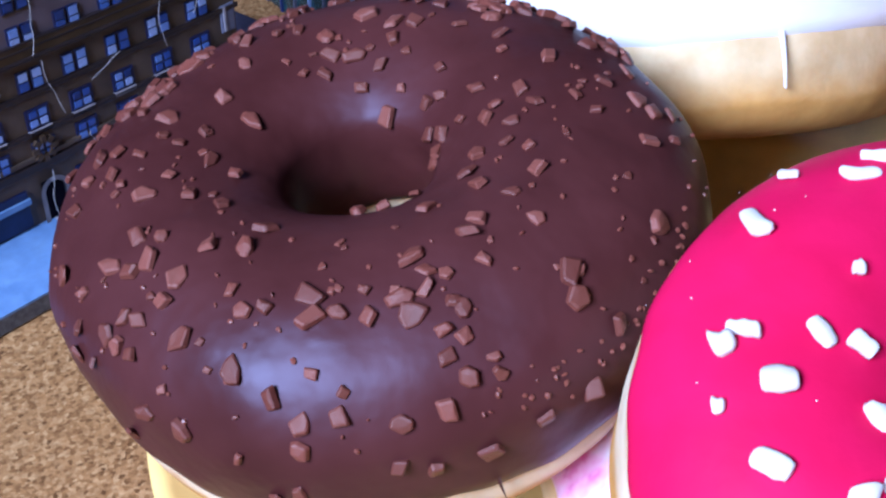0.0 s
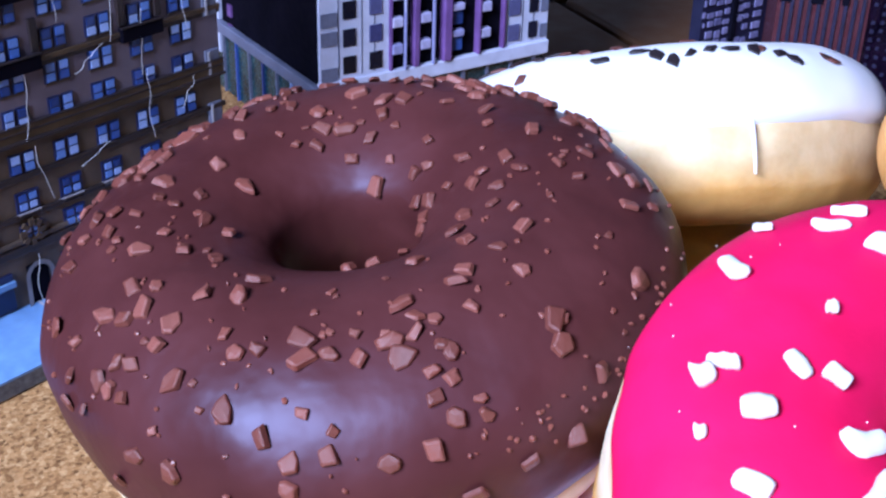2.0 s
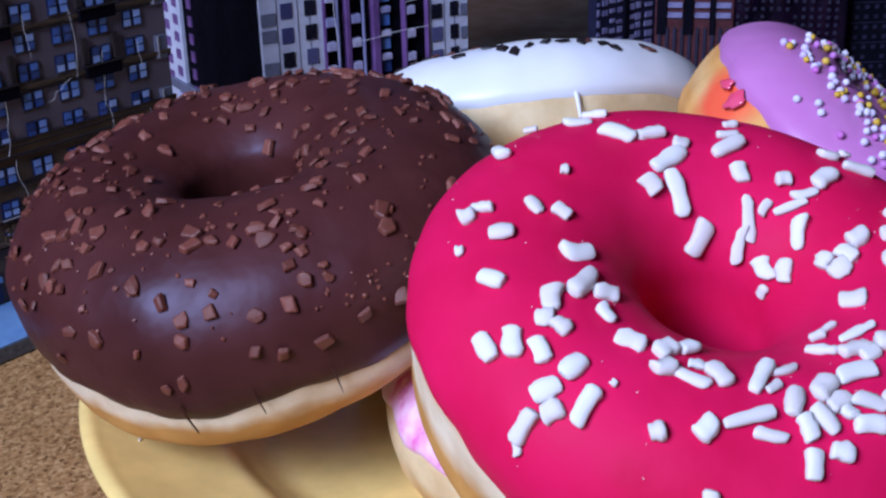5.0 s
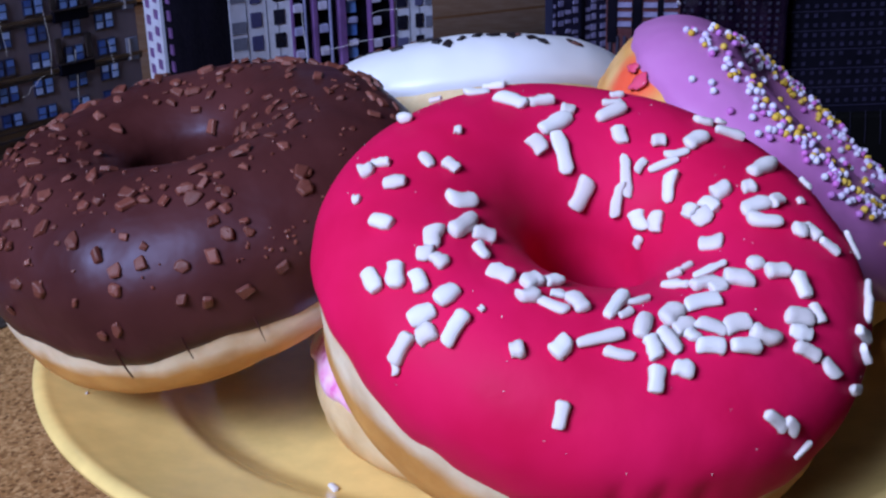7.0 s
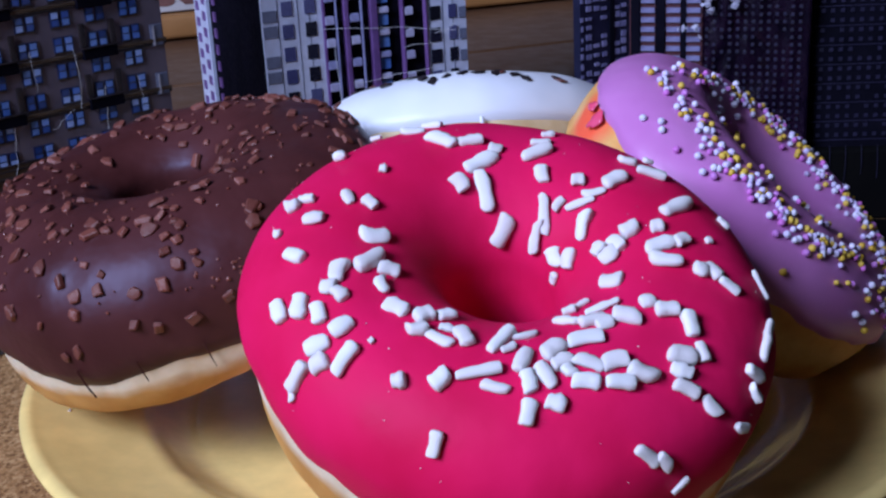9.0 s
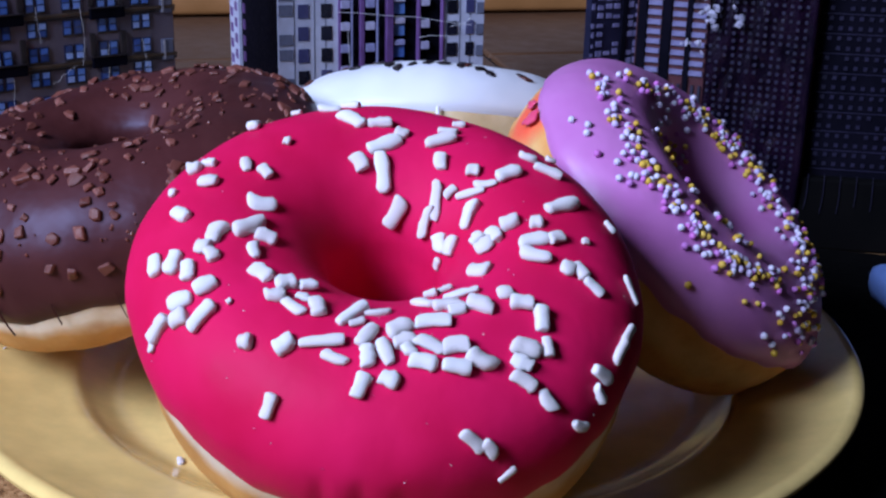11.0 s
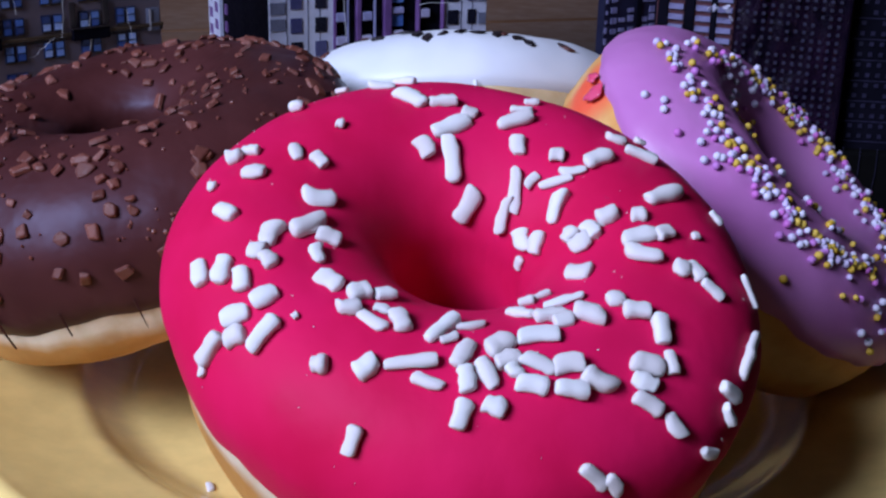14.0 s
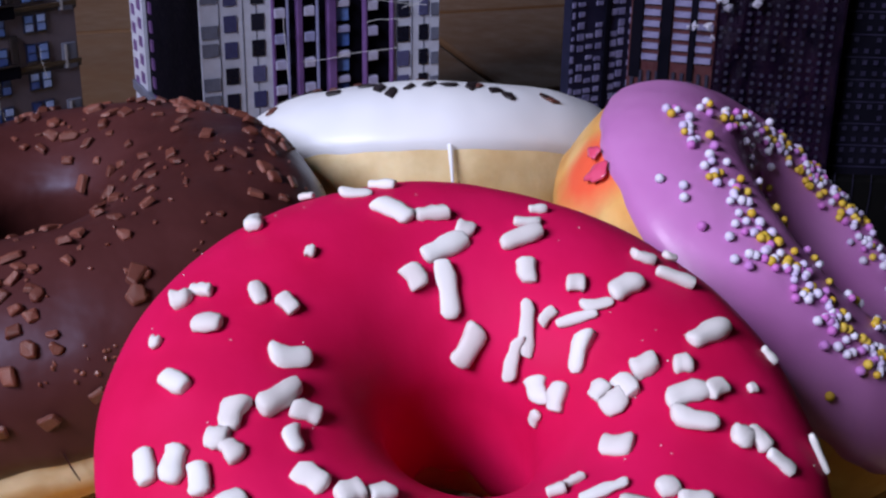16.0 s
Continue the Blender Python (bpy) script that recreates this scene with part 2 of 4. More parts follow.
def box(x0, x1, y0, y1, z0, z1, bevel=0.0, into=None):
    bm = into or bmesh.new()
    made = bmesh.ops.create_cube(bm, size=1)["verts"]
    bmesh.ops.scale(bm, vec=(x1 - x0, y1 - y0, z1 - z0), verts=made)
    bmesh.ops.translate(bm, vec=((x0 + x1) / 2, (y0 + y1) / 2, (z0 + z1) / 2), verts=made)
    if bevel:
        edges = list({e for v in made for e in v.link_edges})
        bmesh.ops.bevel(bm, geom=edges, offset=bevel, segments=2, affect="EDGES", profile=0.5)
    return bm


def boxes(rows):
    """Many small blocks as one mesh, from rows of x0, x1, y0, y1, z0, z1."""
    verts, faces = [], []
    for x0, x1, y0, y1, z0, z1 in rows:
        k = len(verts)
        verts += [(x0, y0, z0), (x1, y0, z0), (x1, y1, z0), (x0, y1, z0), (x0, y0, z1), (x1, y0, z1), (x1, y1, z1), (x0, y1, z1)]
        faces += [tuple(k + i for i in f) for f in ((0, 3, 2, 1), (4, 5, 6, 7), (0, 1, 5, 4), (1, 2, 6, 5), (2, 3, 7, 6), (3, 0, 4, 7))]
    me = bpy.data.meshes.new("blocks")
    me.from_pydata(verts, [], faces)
    return me


def lathe(profile, steps=160):
    """A solid of revolution round z from a closed profile of (radius, height)."""
    bm = bmesh.new()
    rings = [[bm.verts.new((r * math.cos(a), r * math.sin(a), z)) for a in (2 * math.pi * k / steps for k in range(steps))] for r, z in profile]
    for a, b in zip(rings, rings[1:]):
        for k in range(steps):
            j = (k + 1) % steps
            bm.faces.new((a[k], a[j], b[j], b[k]))
    bm.faces.new(rings[-1])
    bm.faces.new(list(reversed(rings[0])))
    bmesh.ops.recalc_face_normals(bm, faces=bm.faces[:])
    return bm


def smooth_profile(points, per=6):
    """A rounded line through (radius, height) points."""
    out, n = [], len(points)
    for k in range(n - 1):
        p0, p1, p2, p3 = (Vector(points[max(0, min(n - 1, k + d))]) for d in (-1, 0, 1, 2))
        for s in range(per):
            t = s / per
            out.append(0.5 * ((2 * p1) + (p2 - p0) * t + (2 * p0 - 5 * p1 + 4 * p2 - p3) * t * t + (3 * p1 - p0 - 3 * p2 + p3) * t ** 3))
    return [tuple(p) for p in out] + [tuple(points[-1])]

# ---- room ----
def slab(name, x0, x1, y0, y1, z0, z1, material, label):
    bm = box(x0, x1, y0, y1, z0, z1)
    ob = new(name, mesh_of(name, bm, material))
    ob.matrix_world = ROOM
    return tagged(ob, label, "room", kind="structure")


XL, XR, YF, YB, ZF, ZC = -0.95, 1.7, -1.8, 0.59, -0.74, 1.95
slab("floor", XL - 0.1, XR + 0.1, YF - 0.1, YB + 0.1, ZF - 0.05, ZF, FLOOR, "dark wooden floor of the room")
slab("ceiling", XL - 0.1, XR + 0.1, YF - 0.1, YB + 0.1, ZC, ZC + 0.05, CEIL, "unseen ceiling, near black to limit bounced light")
slab("wall_north", XL - 0.1, XR + 0.1, YB, YB + 0.1, ZF, ZC, PLASTER, "wall behind the table, near black to limit bounced light")
slab("wall_south", XL - 0.1, XR + 0.1, YF - 0.1, YF, ZF, ZC, PLASTER, "unseen wall behind the camera, near black to limit bounced light")
slab("wall_east", XR, XR + 0.1, YF, YB, ZF, ZC, PLASTER, "unseen side wall, near black to limit bounced light")
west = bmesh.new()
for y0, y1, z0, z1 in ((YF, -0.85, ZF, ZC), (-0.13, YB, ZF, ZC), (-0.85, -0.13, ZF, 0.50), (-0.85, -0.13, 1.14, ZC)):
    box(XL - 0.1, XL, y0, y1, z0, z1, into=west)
tagged(new("wall_west", mesh_of("wall_west", west, PLASTER)), "unseen wall with a large window opening, near black to limit bounced light", "room", kind="structure").matrix_world = ROOM

# the border of patterned tiles over a wooden strip, where the table meets the wall
strip = new("trim", mesh_of("trim", box(-0.9, 1.2, YB - 0.016, YB - 0.002, -0.003, 0.0125, 0.003), OAK, True))
strip.matrix_world = ROOM
tagged(strip, "orange wooden strip along the wall", "trim", kind="structure")
border = thing("tile_border", ROOM, "white wall tiles with a brown zigzag border", "tiles", kind="structure")
tile_mesh = mesh_of("tile", box(-0.0745, 0.0745, -0.006, 0, 0, 0.08, 0.001), BORDER)
for k in range(-5, 7):
    t = part("tile", tile_mesh, None, border, at=pose(0.15 * k + 0.03, YB - 0.002, 0.0135))
    for j in range(4):
        bm = bmesh.new()
        x = -0.056 + 0.0375 * j
        v = [bm.verts.new(p) for p in ((x - 0.017, -0.0064, 0.014), (x + 0.017, -0.0064, 0.014), (x + 0.006, -0.0064, 0.004), (x - 0.006, -0.0064, 0.004))]
        bm.faces.new(v)
        d = [bm.verts.new((x + 0.0185 + 0.007 * math.cos(a), -0.0064, 0.007 + 0.0032 * math.sin(a))) for a in (2 * math.pi * i / 10 for i in range(10))]
        bm.faces.new(d)
        part("motif", bm, MOTIF, t)

# ---- table ----
table = thing("table", ROOM, "table topped with long brown tiled boards", "table")
part("grout_bed", box(-0.80, 0.60, -0.68, 0.585, -0.03, -0.0075, 0.004), GROUT, table, "dark grout between the tiles")
for sx in (-0.76, 0.56):
    for sy in (-0.64, 0.54):
        part("leg", box(sx - 0.03, sx + 0.03, sy - 0.03, sy + 0.03, ZF, -0.03, 0.004), OAK, table)
tabletile = mesh_of("tile", box(-0.2275, 0.2275, -0.0745, 0.0745, -0.012, -0.0045, 0.0016), TILE)
for i in range(-2, 2):
    for j in range(-6, 2):
        x, y = 0.1265 + 0.459 * (i + 0.5), 0.2836 + 0.153 * (j + 0.5)
        if -0.62 < x < 0.62 and -0.66 < y < 0.53:
            part("tile", tabletile, None, table, at=pose(x, y, 0))

cork = thing("cork_board", pose(0, 0, 0), "natural cork sheet lying on the table", "cork board")
part("sheet", box(-0.42, 0.30, -0.40, 0.215, -0.0043, 0.0, 0.0008), CORK, cork)

# ---- plate ----
plate = thing("plate", pose(0, 0, 0.0003), "round yellow glazed ceramic plate under the donuts", "plate")
upper = smooth_profile([(0.0, 0.0065), (0.040, 0.0065), (0.062, 0.0066), (0.0685, 0.0072), (0.0735, 0.0096), (0.0775, 0.0121), (0.0825, 0.0133), (0.091, 0.0154), (0.0985, 0.0178), (0.1015, 0.0188), (0.1033, 0.0182), (0.1035, 0.0170), (0.1015, 0.0152), (0.090, 0.0110), (0.074, 0.0062), (0.066, 0.0030), (0.063, 0.0002), (0.059, 0.0002), (0.057, 0.0022), (0.030, 0.0026), (0.0002, 0.0026)])
upper[0] = (0.0002, 0.0065)
part("dish", lathe(upper, 220), PLATE, plate, smooth=True)


# ---- donuts ----
def axis_frame(c, n):
    n = Vector(n).normalized()
    x = (Vector((1, 0, 0)) - n * n.x).normalized()
    return Matrix.Translation(c) @ Matrix((x, n.cross(x), n)).transposed().to_4x4()


class Ring:
    """The shape of one donut: ring radius, half width, half height above and below, and how uneven it is."""

    def __init__(self, R, a, b, low, seed, oval=(0.0, 0.0), uneven=0.0006, plump=0.85, inner=(0.88, 0.0), sag=(0.0, 0.0)):
        self.R, self.a, self.b, self.low, self.seed, self.oval, self.uneven = R, a, b, low, seed, oval, uneven
        self.plump, self.inner, self.sag = plump, inner, sag

    def at(self, th, ph, lift=0.0):
        s, c = math.sin(ph), math.cos(ph)
        k, hole = self.inner
        out, ahead = self.a * c * (k if c < 0 else 1), self.b * s
        if s < 0:
            ahead = -self.low * (1 - (1 - min(1, -s)) ** 1.25) * (1 + self.sag[0] * math.cos(th - self.sag[1]))
            out = self.a * math.copysign(abs(c) ** self.plump, c) * (k - 0.3 * s if c < 0 else 1)
        if hole and c < 0:
            gap = self.R + out - hole * (1 - 0.3 * min(0.0, s))
            out = hole * (1 - 0.3 * min(0.0, s)) - self.R + 0.5 * (gap + math.sqrt(gap * gap + 1.2e-6))
        e = Vector((math.cos(th), math.sin(th), 0))
        stretch = 1 + self.oval[0] * math.cos(2 * (th - self.oval[1]))
        nrm = (e * (c / (self.a * (k if c < 0 else 1))) + Vector((0, 0, s / self.b))).normalized()
        p = e * (self.R + out) * stretch + Vector((0, 0, ahead))
        q = p * 55 + Vector((self.seed * 7.3, self.seed * 3.1, 0))
        return p + nrm * (lift + self.uneven * noise.noise(q) + 0.4 * self.uneven * noise.noise(q * 2.6)), nrm

    def skin(self, ph0, ph1, lift, steps=300, rows=44, edge=0.0, rim=0.0, pleats=(), lean=(0.0, 0.0)):
        """A shell between two angles round the dough; edge waves its lower borders, rim rounds them off."""
        bm = bmesh.new()
        grid = []
        for i in range(steps):
            th = 2 * math.pi * i / steps
            d = Vector((math.cos(th), math.sin(th), 0))
            w0 = edge * (noise.noise(d * 2.2 + Vector((self.seed, 0, 0))) + 0.5 * noise.noise(d * 6 + Vector((0, self.seed, 0))))
            w0 -= lean[0] * math.cos(th - lean[1])
            w1 = edge * noise.noise(d * 1.7 + Vector((0, 0, self.seed)))
            row = []
            for j in range(rows + 1):
                s = j / rows
                ph = ph0 + w0 + (ph1 - w1 - ph0 - w0) * s
                k = abs(2 * s - 1)
                up = lift - rim * max(0.0, (k - 0.88) / 0.12) ** 3
                for at, deep in pleats:
                    up -= deep * math.exp(-(((th - at + math.pi) % (2 * math.pi) - math.pi) / 0.03) ** 2) * max(0.0, 1 - max(0.0, s - 0.03) / 0.1)
                row.append(bm.verts.new(self.at(th, ph, up)[0]))
            grid.append(row)
        for i in range(steps):
            a, b = grid[i], grid[(i + 1) % steps]
            for j in range(rows):
                bm.faces.new((a[j], b[j], b[j + 1], a[j + 1]))
        return bm

    def dough(self, steps=150, rows=72):
        bm = bmesh.new()
        grid = [[bm.verts.new(self.at(2 * math.pi * i / steps, 2 * math.pi * j / rows, -0.0013 if j < rows // 2 + 3 or j > rows - 6 else -0.0008)[0]) for j in range(rows)] for i in range(steps)]
        for i in range(steps):
            a, b = grid[i], grid[(i + 1) % steps]
            for j in range(rows):
                k = (j + 1) % rows
                bm.faces.new((a[j], b[j], b[k], a[k]))
        return bm

    def seat(self, th, ph, turn, sink):
        """The pose of a crumb lying on the glaze, its x along the turn."""
        p, nrm = self.at(th, ph)
        along = Vector((-math.sin(th), math.cos(th), 0))
        along = (along - nrm * along.dot(nrm)).normalized()
        up = nrm.cross(along)
        x = along * math.cos(turn) + up * math.sin(turn)
        return Matrix.Translation(p + nrm * sink) @ Matrix((x, nrm.cross(x), nrm)).transposed().to_4x4()


def donut(name, c, n, ring, bun_mat, glaze_mat, label, low=-14, high=215, edge=0.12, pleats=(), lean=(0.0, 0.0)):
    e = thing(name, axis_frame(c, n), label, "donut", "donuts on the plate")
    part("bun", ring.dough(), bun_mat, e, "golden fried dough with a pale belt", True)
    if glaze_mat:
        part("glaze", ring.skin(radians(low), radians(high), 0.0, edge=edge, rim=0.0013, pleats=pleats, lean=lean), glaze_mat, e, smooth=True)
    return e


def rod(seed):
    """A chopped sugar stick of unit size, squarish, its ends blunt and its sides uneven."""
    rng = random.Random(seed)
    bm, rings = bmesh.new(), []
    bend, slant, taper, lean = rng.uniform(-0.22, 0.22), rng.uniform(-0.2, 0.2), rng.uniform(-0.26, 0.26), rng.uniform(-0.25, 0.25)
    waist, facet = rng.uniform(0.0, 0.22), [rng.uniform(0.91, 1.09) for _ in range(12)]
    for x, r in ((-0.5, 0.22), (-0.47, 0.37), (-0.38, 0.48), (-0.2, 0.5), (0.03, 0.5), (0.22, 0.5), (0.38, 0.48), (0.47, 0.37), (0.5, 0.22)):
        k = r * rng.uniform(0.9, 1.12) * (1 + taper * x) * (1 - waist * max(0.0, 1 - abs(x - lean) * 6))
        ring = []
        for i in range(12):
            c, s = math.cos(math.pi * i / 6), math.sin(math.pi * i / 6)
            q = k * (1.0 / (abs(c) ** 2.8 + abs(s) ** 2.8) ** (1 / 2.8)) * facet[i] * rng.uniform(0.95, 1.05)
            ring.append(bm.verts.new((x + slant * q * c * 0.8, q * c + bend * (x * x * 4 - 0.5), q * s * (1 + lean * c))))
        rings.append(ring)
    for a, b in zip(rings, rings[1:]):
        for i in range(12):
            j = (i + 1) % 12
            bm.faces.new((a[i], a[j], b[j], b[i]))
    bm.faces.new(rings[-1]), bm.faces.new(list(reversed(rings[0])))
    bmesh.ops.recalc_face_normals(bm, faces=bm.faces[:])
    return bm


def flake(seed, thick=0.42):
    """A broken flake of chocolate of unit size."""
    rng = random.Random(seed)
    bm = bmesh.new()
    count = rng.choice((4, 4, 5, 5, 6))
    start = rng.uniform(0, 1)
    ring = [(0.54 * rng.uniform(0.72, 1.3) * math.cos(a), 0.5 * rng.uniform(0.72, 1.3) * math.sin(a)) for a in (2 * math.pi * (k + start * 0.3 + rng.uniform(0.3, 0.7)) / count for k in range(count))]
    tip = (rng.uniform(-0.35, 0.35), rng.uniform(-0.35, 0.35))
    lower = [bm.verts.new((x * 1.08, y * 1.08, -thick * 0.5)) for x, y in ring]
    upper_ = [bm.verts.new((x * rng.uniform(0.8, 1), y * rng.uniform(0.8, 1), thick * (0.5 + tip[0] * x + tip[1] * y) * rng.uniform(0.75, 1.2))) for x, y in ring]
    peak = bm.verts.new((tip[0] * 0.4, tip[1] * 0.4, thick * rng.uniform(0.5, 0.85)))
    bm.faces.new(list(reversed(lower)))
    for k in range(count):
        j = (k + 1) % count
        bm.faces.new((lower[k], lower[j], upper_[j], upper_[k]))
        bm.faces.new((upper_[k], upper_[j], peak))
    bmesh.ops.recalc_face_normals(bm, faces=bm.faces[:])
    bmesh.ops.bevel(bm, geom=[e for e in bm.edges if peak not in e.verts], offset=0.07, segments=1, affect="EDGES")
    bmesh.ops.recalc_face_normals(bm, faces=bm.faces[:])
    return bm


def sized(m, x, y, z):
    return m @ Matrix.Diagonal((x, y, z, 1))


STICKS_A = [
    (-179, 107, 103, 5.2, 3.1), (-170, 65, 48, 4.2, 2.9), (-162, 102, 126, 6.3, 3.1), (-158, 84, -27, 4.4, 3.1), (-156, 111, 68, 3.8, 2.7), (-155, 48, -2, 4.8, 3.1), (-153, 76, 61, 2.8, 2.8),
    (-152, 59, -31, 4.7, 3.0), (-148, 79, 12, 2.9, 2.6), (-146, 65, -17, 4.1, 3.0), (-146, 101, -5, 3.6, 2.2), (-138, 54, 67, 4.3, 3.1), (-137, 35, 92, 5.3, 2.9), (-137, 69, 87, 4.0, 3.1),
    (-136, 25, 134, 2.4, 1.3), (-134, 48, 64, 3.3, 3.0), (-132, 97, 16, 4.3, 3.1), (-129, 58, 94, 5.9, 2.9), (-127, 73, 93, 1.0, 1.1),
]
STICKS_B = [
    (-121, 103, 67, 3.5, 3.1), (-118, 91, 48, 3.3, 2.8), (-114, 112, 51, 3.1, 2.6), (-113, 62, 32, 2.2, 2.7), (-109, 91, -13, 5.0, 2.1), (-109, 100, 16, 2.3, 1.6), (-103, 70, 60, 3.5, 3.1),
    (-101, 98, -52, 4.5, 2.8), (-100, 39, -92, 4.1, 2.5), (-93, 78, 21, 7.1, 2.4), (-88, 72, -16, 4.4, 1.9), (-87, 101, 58, 6.2, 2.6), (-84, 95, 36, 2.8, 1.5), (-80, 60, -106, 4.2, 2.8),
    (-80, 87, -116, 4.7, 2.6), (-79, 75, -83, 3.8, 2.9), (-77, 107, 14, 4.4, 1.6), (-74, 78, -68, 4.6, 2.4), (-73, 64, -27, 3.2, 2.9),
]
STICKS_C = [
    (-69, 92, 28, 4.5, 3.1), (-68, 84, 13, 3.8, 2.6), (-67, 79, -63, 2.2, 2.2), (-64, 72, -24, 4.4, 3.1), (-61, 80, -40, 4.9, 2.2), (-57, 31, -54, 4.8, 2.4), (-57, 94, -13, 5.8, 3.1),
    (-56, 67, -23, 4.5, 3.1), (-56, 115, -62, 4.4, 2.0), (-54, 25, -64, 3.4, 2.2), (-54, 77, -11, 4.3, 3.1), (-51, 6, 37, 3.5, 1.5), (-49, 67, -47, 5.0, 3.0), (-48, 105, -22, 4.6, 2.7),
    (-48, 125, -28, 2.3, 1.9), (-46, 99, -10, 3.0, 2.7), (-42, 51, -57, 4.5, 2.7), (-40, 59, -54, 3.6, 2.8), (-39, 37, -85, 3.8, 2.3),
]
STICKS_D = [
    (-39, 125, -19, 2.6, 1.4), (-38, 95, -61, 4.6, 3.1), (-38, 111, -27, 6.0, 1.8), (-37, 64, -48, 4.9, 2.9), (-34, 15, -44, 3.3, 1.9), (-32, 59, -124, 3.4, 2.3), (-27, 23, -87, 3.2, 1.9),
    (-27, 71, -138, 4.7, 2.9), (-27, 83, -54, 3.9, 3.1), (-27, 93, -35, 2.6, 2.5), (-24, 30, -60, 4.4, 2.8), (-17, 119, -79, 4.0, 3.1), (-16, 29, 10, 4.8, 2.2), (-11, 30, 0, 4.3, 2.2),
    (-7, 59, -95, 3.9, 2.3), (-5, 74, -85, 2.6, 3.1), (-4, 68, -126, 3.5, 2.8), (-4, 91, -96, 5.7, 2.8), (1, 36, -116, 5.4, 1.5),
]
STICKS_E = [
    (3, 122, -60, 3.6, 3.1), (4, 93, -68, 5.5, 2.9), (6, 82, -49, 2.9, 2.6), (9, 66, -72, 1.3, 1.4), (9, 116, -150, 3.4, 2.7), (11, 127, -54, 2.8, 2.8), (14, 91, -90, 2.5, 2.5),
    (16, 106, -76, 3.5, 3.1), (21, 44, -125, 2.6, 1.7), (21, 146, -40, 3.9, 2.8), (24, 74, -68, 6.6, 3.0), (25, 164, -91, 2.4, 1.7), (34, 126, 129, 5.7, 2.4), (36, 153, 160, 4.0, 2.8),
    (42, 67, -131, 5.4, 2.3), (45, 90, -92, 5.1, 3.1), (46, 106, -124, 4.2, 1.8), (47, 117, -122, 5.4, 1.5), (49, 53, -127, 2.0, 1.3),
]
STICKS_F = [
    (51, 69, -137, 3.2, 2.4), (57, 104, -140, 2.5, 2.9), (58, 124, -95, 2.8, 1.7), (63, 148, 99, 6.1, 2.1), (64, 133, 114, 7.4, 2.0), (75, 108, 117, 3.6, 2.7), (80, 67, -155, 2.5, 1.6),
    (81, 80, -159, 3.8, 1.9), (81, 91, -139, 6.1, 2.9), (95, 149, -113, 6.1, 3.1), (98, 92, 171, 2.6, 2.5), (105, 103, -154, 6.7, 3.1), (106, 124, 94, 7.9, 2.9), (107, 84, 177, 4.7, 2.7),
    (115, 54, 132, 4.4, 1.9), (117, 81, 126, 5.8, 2.8), (119, 117, 109, 3.5, 3.1), (122, 61, 153, 4.6, 1.9), (129, 41, 118, 2.5, 1.5),
]
STICKS_G = [
    (143, 51, 55, 4.8, 2.8), (144, 88, 125, 1.4, 1.8), (163, 85, 46, 3.7, 2.2), (163, 98, 66, 3.1, 2.5), (165, 62, 85, 3.8, 2.2), (168, 56, 107, 2.7, 2.8), (175, 73, 89, 3.9, 3.1),
    (179, 54, 79, 1.4, 1.8),
]
CHIPS_A = [
    (-168, 96), (-169, 77), (-170, 52), (-156, 101), (-161, 85), (-144, 110), (-117, 108), (-157, 38), (-148, 75), (-141, 82),
    (-146, 60), (-148, 43), (-140, 65), (-145, 30), (-138, 72), (-145, 16), (-127, 90), (-139, 22), (-137, 38), (-134, 49),
    (-116, 94), (-133, 37), (-130, 51), (-127, 72), (-127, 62), (-129, 38), (-130, -3), (-119, 52), (-124, 16), (-120, 30),
    (-112, 75), (-127, -27), (-116, 15), (-108, 68), (-107, 45), (-103, 70), (-106, 9), (-100, 36), (-102, -8), (-98, -6),
    (-94, 75), (-96, 15), (-95, 26), (-93, 67), (-93, 45), (-89, 29), (-88, 38), (-88, 68),
]
CHIPS_B = [
    (-85, 136), (-82, 3), (-82, 76), (-82, 66), (-80, 23), (-77, -2), (-75, 69), (-73, 23), (-70, 135), (-74, 62),
    (-71, 43), (-69, -2), (-69, 34), (-70, 53), (-70, 70), (-67, 49), (-68, 77), (-70, 85), (-66, 62), (-64, 38),
    (-65, 58), (-64, 31), (-65, 73), (-60, 5), (-52, 5), (-57, 72), (-49, 133), (-56, 86), (-47, 42), (-44, 22),
    (-51, 89), (-45, 50), (-42, 74), (-39, 89), (-39, 104), (-26, 37), (-28, 88), (-19, 96), (-35, 114), (-17, 106),
    (-9, 52), (-22, 116), (-5, 39), (-3, 73), (-6, 105), (1, 48), (1, 96), (4, 54),
]
CHIPS_C = [
    (3, 38), (2, 80), (8, 67), (2, 116), (9, 100), (7, 111), (15, 51), (21, 83), (11, 127), (25, 47),
    (22, 115), (14, 138), (3, 144), (33, 95), (37, 33), (41, 89), (10, 153), (48, 62), (39, 126), (28, 145),
    (50, 80), (-58, 109), (45, 132), (50, 115), (56, 90), (68, 76), (66, 129), (72, 93), (73, 144), (79, 93),
    (78, 104), (81, 118), (89, 86), (92, 129), (93, 113), (103, 110), (103, 99), (108, 119), (111, 90), (108, 61),
    (117, 116), (117, 85), (115, 52), (118, 52), (126, 82), (133, 96), (142, 58), (150, 105),
]
CHIPS_D = [
    (154, 121), (146, 47), (164, 90), (169, 107), (173, 92), (176, 99), (-176, 112), (178, 74), (-167, 121), (178, 65),
    (-179, 84), (173, 36), (-176, 61), (-174, 73),
]
